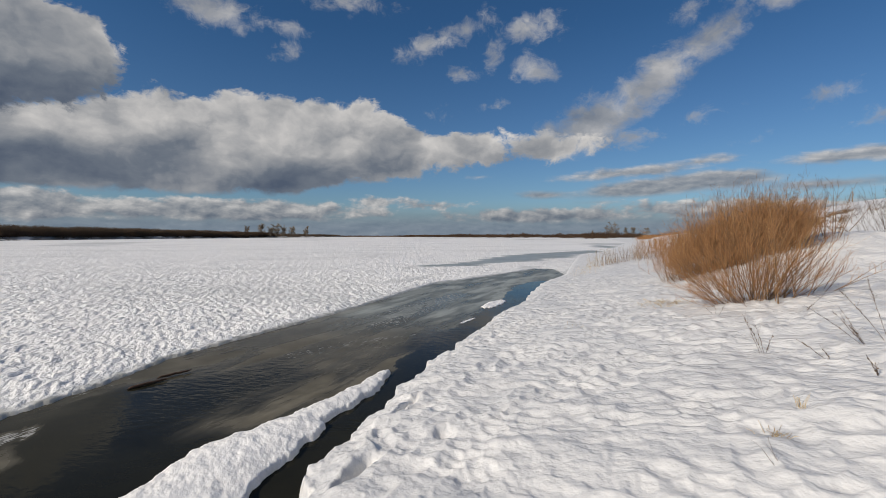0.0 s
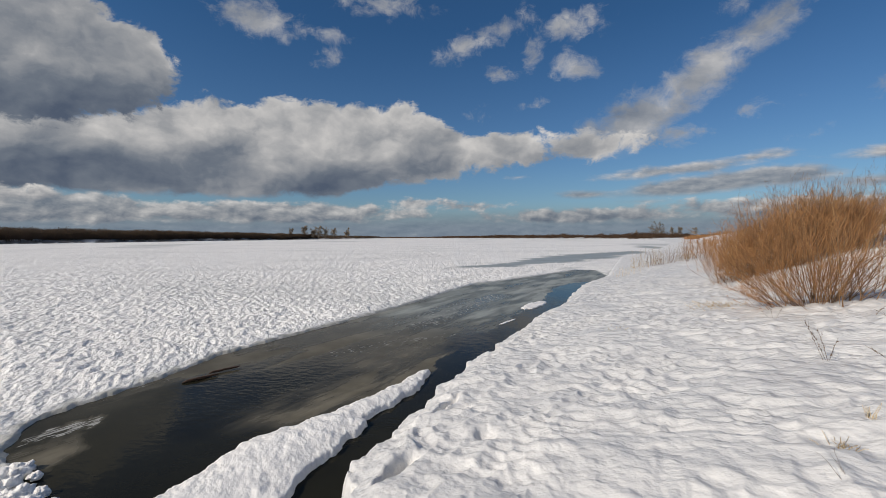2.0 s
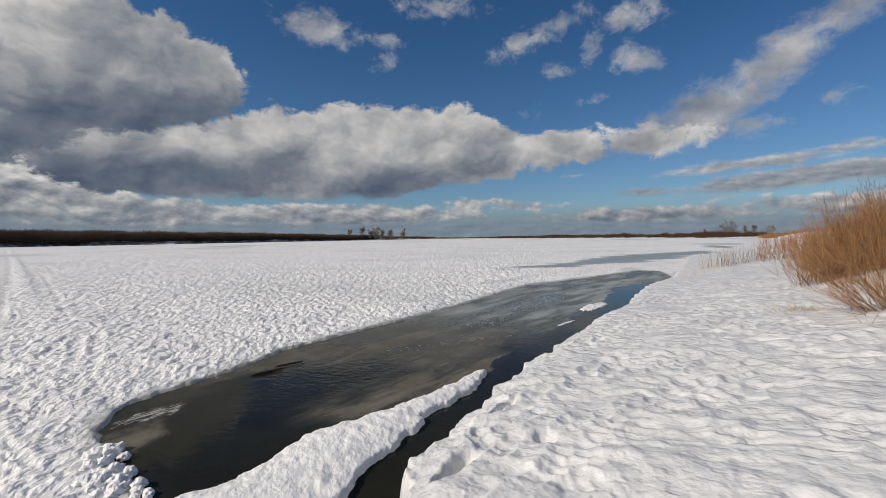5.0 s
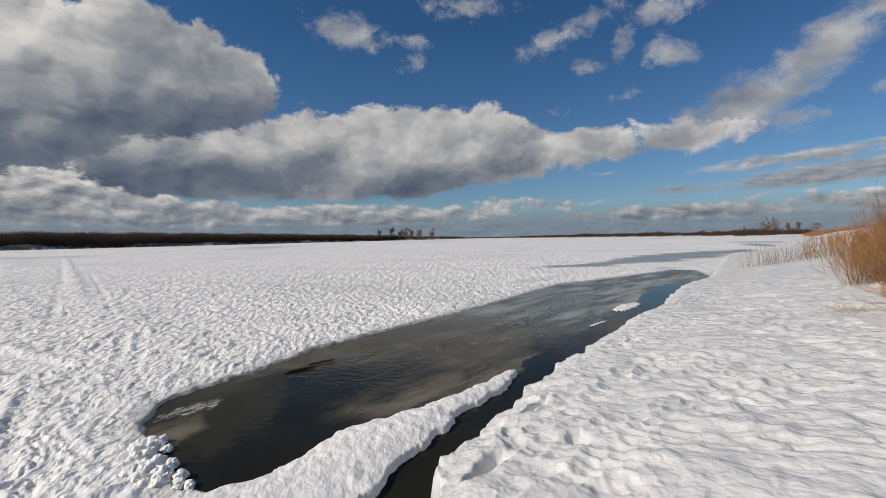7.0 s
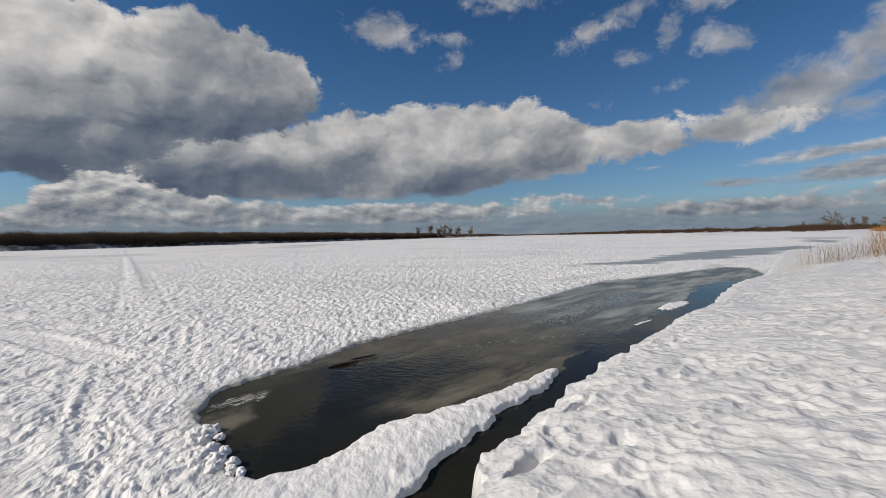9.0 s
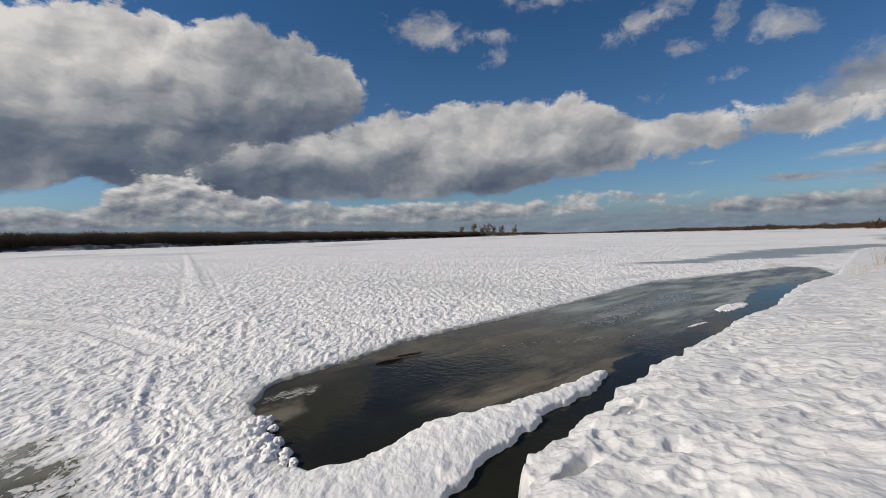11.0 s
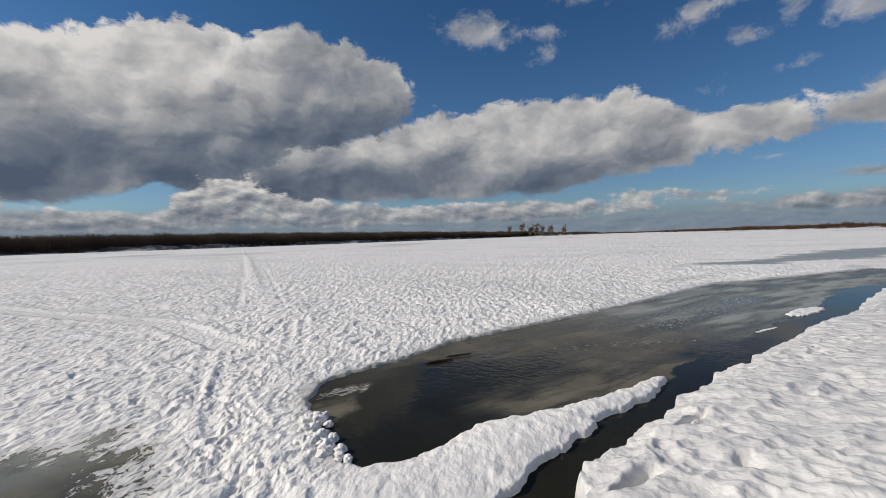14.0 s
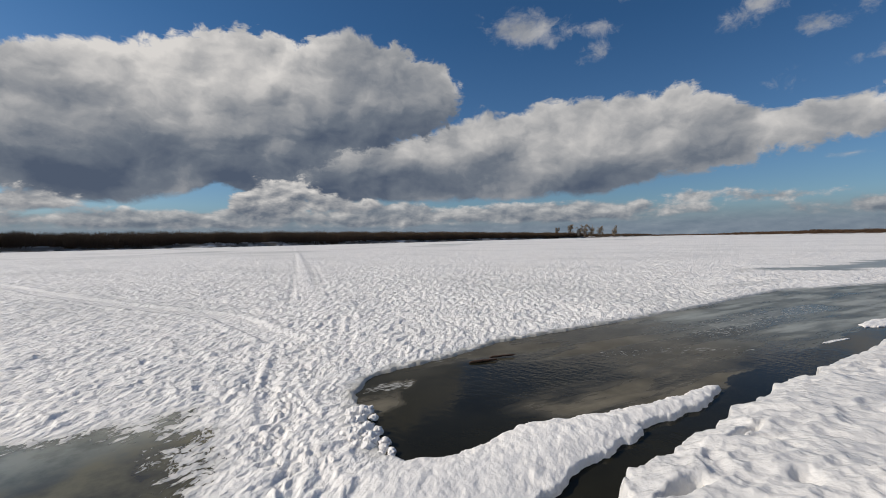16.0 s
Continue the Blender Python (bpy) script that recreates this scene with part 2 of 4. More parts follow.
def river_ice_material():
    m, g, p = material("old_river_snow")
    at = place(g)
    lie = turned(g, at, STREAKS, 1.7)
    grain, cup, patch = g.noise(at, 48.0, 3.0, 0.6), g.noise(lie, 4.4, 2.0, 0.5), g.noise(at, 0.5, 6.0, 0.6)
    mid = g.noise(g.vec("ADD", lie, (5.0, 1.0, 0.0)), 11.0, 3.0, 0.55)
    tone = g.math("MULTIPLY_ADD", patch, 0.40, g.math("MULTIPLY_ADD", cup, 0.35, g.math("MULTIPLY", mid, 0.25)))
    snow = g.ramp(tone, (0.34, (0.68, 0.685, 0.70)), (0.5, (0.85, 0.845, 0.84)), (0.64, (0.92, 0.91, 0.90)))
    slush = g.ramp(patch, (0.3, (0.20, 0.225, 0.225)), (0.7, (0.33, 0.355, 0.35)))
    # real wetness, plus the shade painted beside the trail
    wet = attribute(g, "wet")
    algae = g.ramp(patch, (0.38, (0.095, 0.09, 0.045)), (0.58, (0.27, 0.25, 0.18)))
    slush = g.mix(attribute(g, "silt"), slush, algae)
    base = g.mix(wet, snow, slush)
    # bare olive ice of the melt patch, broken up by a lacework of white crust
    lace = g.noise(g.vec("ADD", lie, g.vec("SCALE", g.noise(at, 2.2, 3.0, 0.5, colour=True), 0.5)), 5.5, 9.0, 0.70)
    bare = g.span(g.math("MULTIPLY_ADD", g.math("SUBTRACT", lace, 0.5), 1.9, attribute(g, "melt")), 0.965, 1.045)
    sep = g.node("ShaderNodeSeparateXYZ")
    g.put(sep.inputs[0], at)
    cloudy = g.noise(at, 1.6, 6.0, 0.62)
    side = g.math("MULTIPLY_ADD", g.math("SUBTRACT", cloudy, 0.5), 1.6, sep.outputs[0])
    olive = g.ramp(cloudy, (0.38, (0.045, 0.037, 0.018)), (0.62, (0.135, 0.122, 0.066)))
    milky = g.ramp(cloudy, (0.36, (0.095, 0.100, 0.074)), (0.64, (0.25, 0.262, 0.222)))
    base = g.mix(bare, base, g.mix(g.span(side, -6.2, -5.3), milky, olive))
    g.put(p.inputs["Base Color"], base)
    rough = g.span(wet, 0.2, 1.0, 0.55, 0.36)
    g.put(p.inputs["Roughness"], g.math("MULTIPLY_ADD", bare, g.math("SUBTRACT", 0.16, rough), rough))
    p.inputs["Specular IOR Level"].default_value = 0.35
    dry = g.math("MULTIPLY", g.math("SUBTRACT", 1.0, wet), g.math("SUBTRACT", 1.0, bare))
    dry = g.math("MULTIPLY", dry, g.math("MULTIPLY_ADD", attribute(g, "packed"), -0.55, 1.0))
    bumped(g, p, g.math("MULTIPLY", g.math("MULTIPLY_ADD", cup, 1.0, g.math("MULTIPLY_ADD", mid, 0.42, g.math("MULTIPLY", grain, 0.10))), dry), 0.9, 0.085)
    return m


def water_material():
    m, g, p = material("river_water")
    at = place(g)
    murk = g.noise(at, 1.1, 5.0, 0.6)
    flow = turned(g, at, 66.0, 4.5)
    wander = g.vec("SCALE", g.noise(at, 0.7, 3.0, 0.5, colour=True), 1.4)
    veins = g.noise(g.vec("ADD", flow, wander), 0.42, 7.0, 0.58)
    film = g.math("MULTIPLY", attribute(g, "film"), g.span(veins, 0.36, 0.58, g.math("MULTIPLY_ADD", attribute(g, "cold"), 0.40, 0.15), 1.1), clamp=True)
    cold = attribute(g, "cold")
    ripple = g.noise(g.vec("MULTIPLY", turned(g, at, -10.0, 1.8), (5.0, 5.0, 1.0)), 1.0, 3.0, 0.55)
    still = g.noise(at, 0.35, 3.0, 0.5)
    deep = g.ramp(murk, (0.3, (0.013, 0.0125, 0.008)), (0.7, (0.021, 0.020, 0.0125)))
    brown = g.ramp(murk, (0.3, (0.085, 0.078, 0.058)), (0.7, (0.225, 0.205, 0.160)))
    grey = g.ramp(veins, (0.35, (0.13, 0.148, 0.148)), (0.62, (0.30, 0.325, 0.318)))
    base = g.mix(film, deep, g.mix(cold, brown, grey))
    # scraps of white froth and brash
    scrap = g.noise(g.vec("ADD", flow, g.vec("SCALE", wander, 0.4)), 5.0, 6.0, 0.6)
    foam = g.span(g.math("ADD", scrap, g.math("MULTIPLY", attribute(g, "foam"), 0.20)), 0.74, 0.82)
    base = g.mix(g.math("MULTIPLY", foam, 0.6), base, (0.55, 0.56, 0.55, 1))
    g.put(p.inputs["Base Color"], base)
    g.put(p.inputs["Roughness"], g.span(g.math("MAXIMUM", film, foam), 0.0, 0.9, 0.06, 0.45))
    p.inputs["IOR"].default_value = 1.13
    waves = g.math("MULTIPLY", g.math("MULTIPLY", ripple, g.span(still, 0.40, 0.62, 0.2, 1.0)), g.span(film, 0.1, 0.7, 1.0, 0.1))
    bumped(g, p, g.math("MULTIPLY_ADD", foam, 0.3, waves), 0.16, 0.05)
    return m


def twig_material(name, dark, mid, light, rough=0.75, vary=0.65):
    m, g, p = material(name)
    info = g.node("ShaderNodeNewGeometry").outputs["Random Per Island"]
    grain = g.noise(place(g), 14.0, 4.0, 0.6)
    g.put(p.inputs["Base Color"], g.ramp(g.math("MULTIPLY_ADD", info, vary, g.math("MULTIPLY", grain, 1 - vary)), (0.15, dark), (0.5, mid), (0.85, light)))
    p.inputs["Roughness"].default_value = rough
    p.inputs["Specular IOR Level"].default_value = 0.3
    return m


SNOW, ICE, RIVER = bank_snow_material(), river_ice_material(), water_material()
WILLOW = twig_material("willow_twigs", (0.175, 0.084, 0.037), (0.41, 0.20, 0.080), (0.62, 0.36, 0.16))
WILLOW_STEM = twig_material("willow_stems", (0.10, 0.058, 0.032), (0.21, 0.122, 0.064), (0.35, 0.22, 0.115))
STRAW_STEM = twig_material("pale_willow_shoots", (0.28, 0.17, 0.08), (0.44, 0.29, 0.14), (0.58, 0.42, 0.22))
STRAW = twig_material("dry_straw", (0.34, 0.24, 0.12), (0.50, 0.38, 0.21), (0.66, 0.54, 0.34))
WEED = twig_material("dead_weed", (0.06, 0.045, 0.035), (0.13, 0.095, 0.07), (0.22, 0.165, 0.12))
WOODS = twig_material("bare_woods", (0.050, 0.034, 0.023), (0.074, 0.050, 0.033), (0.10, 0.068, 0.045), 0.9, 0.3)
RUST_WOODS = twig_material("reddish_scrub", (0.05, 0.03, 0.02), (0.088, 0.053, 0.032), (0.135, 0.085, 0.05), 0.9, 0.3)
BARK = twig_material("grey_bark", (0.13, 0.105, 0.08), (0.22, 0.18, 0.135), (0.32, 0.26, 0.19), 0.9)
DRIFTWOOD = twig_material("wet_driftwood", (0.035, 0.02, 0.013), (0.07, 0.038, 0.022), (0.12, 0.065, 0.035), 0.45)
PLANK = twig_material("weathered_plank", (0.12, 0.09, 0.06), (0.20, 0.15, 0.10), (0.28, 0.22, 0.16), 0.8)


# ---- the lie of the land: heights and outlines on the plan, in metres ----
def hashed(ix, iy, seed):
    h = (ix * 374761393 + iy * 668265263 + seed * 1442695041) & 0xFFFFFFFF
    h = ((h ^ (h >> 13)) * 1274126177) & 0xFFFFFFFF
    return ((h ^ (h >> 16)) & 0xFFFF) / 65535.0


def value_noise(x, y, seed=0):
    """Smooth noise, -1 to 1."""
    x0, y0 = np.floor(x), np.floor(y)
    fx, fy = x - x0, y - y0
    ix, iy = x0.astype(np.int64), y0.astype(np.int64)
    ux, uy = fx * fx * fx * (fx * (fx * 6 - 15) + 10), fy * fy * fy * (fy * (fy * 6 - 15) + 10)
    tau = 2 * math.pi

    def corner(dx, dy):
        a = hashed(ix + dx, iy + dy, seed) * tau
        return np.cos(a) * (fx - dx) + np.sin(a) * (fy - dy)

    low = corner(0, 0) * (1 - ux) + corner(1, 0) * ux
    high = corner(0, 1) * (1 - ux) + corner(1, 1) * ux
    return 1.5 * (low * (1 - uy) + high * uy)


def fbm(x, y, seed=0, octaves=4, gain=0.5):
    total, amp = 0, 1.0
    for k in range(octaves):
        total = total + amp * value_noise(x * 2.03 ** k + 17.3 * k, y * 2.03 ** k - 9.1 * k, seed + k)
        amp *= gain
    return total


def cups(x, y, seed=0):
    """Squared distance to the nearest of scattered points: round hollows that meet in sharp ridges, 0 to about 1."""
    ix, iy = np.floor(x).astype(np.int64), np.floor(y).astype(np.int64)
    best = np.full(np.shape(x), 9.0)
    for dx in (-1, 0, 1):
        for dy in (-1, 0, 1):
            cx, cy = ix + dx, iy + dy
            px = cx + 0.15 + 0.7 * hashed(cx, cy, seed)
            py = cy + 0.15 + 0.7 * hashed(cx, cy, seed + 7)
            best = np.minimum(best, (x - px) ** 2 + (y - py) ** 2)
    return best


def step(a, b, v):
    u = np.clip((v - a) / (b - a), 0, 1)
    return u * u * (3 - 2 * u)


def inside(poly, x, y):
    """Signed distance to a closed outline, positive inside."""
    px, py = np.array(poly, float).T
    best, odd = np.full(np.shape(x), 1e9), np.zeros(np.shape(x), bool)
    for k in range(len(px)):
        ax, ay, bx, by = px[k - 1], py[k - 1], px[k], py[k]
        ex, ey = bx - ax, by - ay
        u = np.clip(((x - ax) * ex + (y - ay) * ey) / (ex * ex + ey * ey), 0, 1)
        best = np.minimum(best, (x - ax - u * ex) ** 2 + (y - ay - u * ey) ** 2)
        if ay != by:
            odd ^= ((ay > y) != (by > y)) & (x < ax + (y - ay) / (by - ay) * ex)
    return np.sqrt(best) * np.where(odd, 1, -1)


def along(line, x, y):
    """Distance to an open line on the plan."""
    px, py = np.array(line, float).T
    best = np.full(np.shape(x), 1e9)
    for k in range(1, len(px)):
        ax, ay, ex, ey = px[k - 1], py[k - 1], px[k] - px[k - 1], py[k] - py[k - 1]
        u = np.clip(((x - ax) * ex + (y - ay) * ey) / (ex * ex + ey * ey), 0, 1)
        best = np.minimum(best, (x - ax - u * ex) ** 2 + (y - ay - u * ey) ** 2)
    return np.sqrt(best)


WATER = -0.07
# edge of the snow bank on the camera's side
BANK = [(-60, -3.0), (-6, -1.5), (0, -1.1), (2.0, -1.0), (3.3, -1.1), (3.75, -1.18), (4.05, -1.05), (4.7, -0.92), (5.4, -0.72),
        (6.25, -0.5), (6.6, -0.36), (7.3, -0.25), (7.9, 0.05), (8.6, 0.28), (9.7, 0.75), (11.5, 1.28), (13.2, 2.0), (14.5, 2.6),
        (16.5, 3.1), (18.0, 3.6), (21.0, 4.6), (23.5, 5.9), (26.5, 7.1), (34, 9.4), (49, 14.3), (62, 21), (82, 31.5), (153, 61),
        (330, 120), (520, 130), (700, 40), (1100, -120), (5000, -300)]
FAR_BANK = [(-5000, -900), (-300, -260), (40, -238), (200, -216), (315, -226), (490, -240), (1000, -262), (1500, -330), (5000, -1500)]
# open water: the shore of the river ice, the shelf of ice beside the lead, the blind end of the pool
ICE_SHORE = [(-5.1, 4.45), (-5.5, 5.2), (-5.42, 5.8), (-5.25, 6.5), (-5.1, 7.3), (-5.02, 8.4), (-4.75, 9.2), (-4.35, 10.2), (-3.6, 12.1),
             (-2.76, 14.4), (-2.1, 16.5), (-1.3, 19.2), (-0.3, 22.2), (1.2, 24.0), (2.8, 26.3), (4.6, 29.0), (6.5, 31.9), (7.55, 31.5), (7.3, 28.5), (7.15, 27)]
SHELF = [(-0.9, 3.0), (-1.72, 3.3), (-1.76, 3.52), (-1.68, 3.7), (-1.71, 4.0), (-1.6, 4.45), (-1.53, 4.7), (-1.39, 5.34), (-1.47, 5.48),
         (-1.2, 6.02), (-0.97, 6.5), (-0.83, 7.68), (-1.0, 7.58), (-1.32, 6.7), (-1.7, 6.0), (-2.15, 5.32), (-2.5, 4.88),
         (-2.63, 4.6), (-2.68, 4.15), (-2.76, 3.85), (-2.88, 3.5), (-3.1, 3.3), (-3.35, 3.3), (-3.75, 3.55), (-4.2, 3.8)]
POOL = ICE_SHORE + [(9, 24), (6, 17), (3, 10.5), (1.2, 7), (0.3, 4.5), (0, 3)] + SHELF
MELT = [(-9, -0.8), (-6.78, 1.14), (-6.62, 1.39), (-6.63, 1.63), (-6.6, 1.83), (-6.45, 1.95), (-6.16, 1.89), (-6.03, 2.15), (-6.2, 2.24), (-6.44, 2.44), (-6.35, 2.65),
        (-6.16, 2.41), (-5.81, 2.12), (-5.62, 2.27), (-5.49, 2.46), (-5.24, 2.17), (-4.71, 2.09), (-4.57, 1.92), (-4.39, 1.72), (-4.1, 0.6), (-4.4, -0.8)]
CRUST = [(-4.93, 1.46), (-5.33, 1.62), (-5.6, 1.75), (-5.55, 1.97), (-5.24, 2.17), (-4.87, 2.11), (-4.63, 1.95), (-4.65, 1.67)]
WET = [(-2.5, 32.3), (0.7, 36.6), (3.4, 41.8), (7.4, 51.5), (11.9, 58.2), (17.2, 64.5), (23, 70), (22.4, 64.5), (16.4, 56.4), (13, 48.7), (10.6, 46), (8.4, 41), (5.7, 39.8), (3, 36.6), (0.7, 33.9)]
WET_FAR = [(31, 95), (38, 115), (37, 96), (31, 83)]
TRAIL = [(-215, 150), (-100, 70), (-55, 39), (-28.5, 20.5), (-20.5, 14.8), (-14.5, 10.5), (-11.2, 8.1), (-8.7, 6.2), (-6.9, 4.65), (-5.5, 3.3), (-4.4, 2.4), (-3.3, 1.6), (-2.4, 0.5)]
SLEDGE = [(-60, 3.0), (-35.7, 5.4), (-25, 5.6), (-17.7, 6.15), (-13.3, 6.8), (-9, 5.9)]
CROSSING = [(-25.6, 5.8), (-25.0, 7.3), (-24.3, 9.3), (-24.6, 13.6), (-25.5, 17.0)]
SKI = [(-9.5, 7.2), (-10.55, 8.5), (-10.7, 11.3), (-10.2, 13.3), (-9.3, 14.5), (-4, 21)]

TRACKS = [[(-10.3, 6.2), (-7.8, 4.5), (-6.3, 3.4)], [(-7.6, 4.8), (-6.2, 3.7), (-5.2, 3.0)], [(-10.4, 8.6), (-8.5, 7.0), (-7.5, 6.0)],
          [(-10.0, 8.8), (-8.3, 7.15), (-7.2, 6.0)], [(-34, 25.7), (-19.5, 15.3), (-13.7, 11.0)], [(-24.6, 16.9), (-15, 10.2)]]
LEAD_EDGE = [(-0.9, 2.0), (-0.87, 7.9), (-0.75, 8.5), (-0.3, 9.8), (0.5, 11.9), (1.2, 14.2), (2.1, 16.4), (2.6, 18.5), (3.2, 20.5), (4.5, 23.0), (9.0, 24.0)]
SLUSH_LINE = [(-5.6, 6.3), (-4.97, 6.76), (-4.35, 7.0), (-3.95, 7.26), (-3.36, 7.9), (-2.83, 8.65), (-2.4, 9.2), (-1.3, 10.1), (-0.3, 11.0)]


def bank_distance(x, y):
    """How far inland of the snow bank's edge a place lies."""
    ys, xs = np.array(BANK, float).T
    lean = np.interp(y, ys, np.gradient(xs, ys))
    return (x - np.interp(y, ys, xs)) / np.sqrt(1 + lean ** 2)


def far_distance(x, y):
    ys, xs = np.array(FAR_BANK, float).T
    return np.interp(y, ys, xs) - x


def bank_height(x, y):
    """The snow bank: a low cut lip over the water, then a slope that climbs to a crest."""
    s = bank_distance(x, y) + 0.075 * fbm(x * 2.4, y * 2.4, 3, 4, 0.6)
    lip = np.interp(y, [3, 10, 22, 30, 60], [0.30, 0.28, 0.16, 0.07, 0.03])
    u = np.maximum(s, 0)
    lip = lip - 0.09 * step(0.4, 0.0, s)
    z = lip + 0.125 * np.minimum(u, 7) + 0.10 * np.maximum(np.minimum(u, 34) - 7, 0) * step(60, 15, y - u) + 0.022 * np.clip(u - 7, 0, 60)
    z = z + 0.05 * fbm(x * 0.45, y * 0.45, 11, 3) * step(0.1, 2.5, u) + 0.5 * fbm(x * 0.05, y * 0.05, 12, 3) * step(6, 30, u)
    z = z + 0.92 * np.exp(-((x - 12.6) / 3.2) ** 2 - ((y - 14.9) / 2.8) ** 2)          # the drift that the thicket stands behind
    z = z + 2.5 * step(20, 42, x - 0.1 * (y - 40)) * step(22, 36, y) * step(120, 60, y)          # the high ground inland
    return z, s


def bank_relief(x, y, s):
    """Wind-carved ripples and melt hollows of the snow bank."""
    r = np.hypot(x, y)
    wx, wy = x + 0.25 * fbm(x * 0.8, y * 0.8, 21, 2), y + 0.25 * fbm(x * 0.8, y * 0.8, 22, 2)
    u, v = 0.83 * wx - 0.56 * wy, 0.56 * wx + 0.83 * wy
    ripple = fbm(u * 2.3, v * 3.4, 23, 2, 0.5)
    ripple = 0.6 * ripple + 0.7 * (0.5 - np.abs(fbm(u * 2.0 + 5, v * 2.9, 28, 2, 0.5)) * 1.3)
    hollow = cups(u * 4.2, v * 5.4, 24)
    fine = fbm(u * 9, v * 12, 25, 2)
    inland = step(0.0, 0.35, s)
    rough = 0.026 * ripple + 0.030 * fbm(u * 0.7, v * 1.3, 27, 2) + 0.100 * (np.minimum(hollow, 0.45) - 0.3) * step(-0.9, 0.4, fbm(x * 0.7, y * 0.7, 26, 2)) + 0.005 * fine
    return rough * (0.25 + 0.75 * inland) * step(80, 20, r)


def dent(x, y, cx, cy, rx, ry, turn, depth):
    c, s = math.cos(radians(turn)), math.sin(radians(turn))
    u, v = ((x - cx) * c + (y - cy) * s) / rx, (-(x - cx) * s + (y - cy) * c) / ry
    return -depth * np.exp(-(u * u + v * v) ** 2)


def ground_height(x, y):
    """Bank, riverbed and the land behind both shores, in one sheet; also how far it is riverbed."""
    z, s = bank_height(x, y)
    z = z + bank_relief(x, y, s)
    z = z + dent(x, y, -0.72, 3.62, 0.07, 0.18, -35, 0.24) + dent(x, y, -0.60, 3.78, 0.11, 0.06, 20, 0.08) + dent(x, y, -0.40, 5.10, 0.05, 0.30, -20, 0.16)
    z = z + dent(x, y, -0.28, 4.92, 0.15, 0.05, 25, 0.12) + dent(x, y, 0.02, 4.12, 0.09, 0.11, 0, 0.08) + dent(x, y, 0.02, 6.6, 0.10, 0.09, 0, 0.06)
    far = far_distance(x, y) + 6 * fbm(x * 0.03, y * 0.03, 31, 3)
    shore = np.where(far > 0, 0.1 + 2.0 * step(0, 9, far) + 0.6 * fbm(x * 0.08, y * 0.08, 32, 3) * step(0, 12, far), -9)
    edge = step(-0.10, 0.03, s)
    bank = -0.75 + (np.maximum(z, -0.7) + 0.75) * edge
    out = np.maximum(bank, shore)
    out = np.where((s < -0.12) & (far <= 0), -0.75, out)
    undercut = step(0.2, 1.2, far) * step(9.0, 6.5, far) * step(-0.75, -0.25, fbm(x * 0.25, y * 0.06, 33, 3))     # bare earth under the far bank's snow
    return out, np.clip(np.maximum(step(-0.05, -0.25, out), 0.9 * undercut), 0, 1)


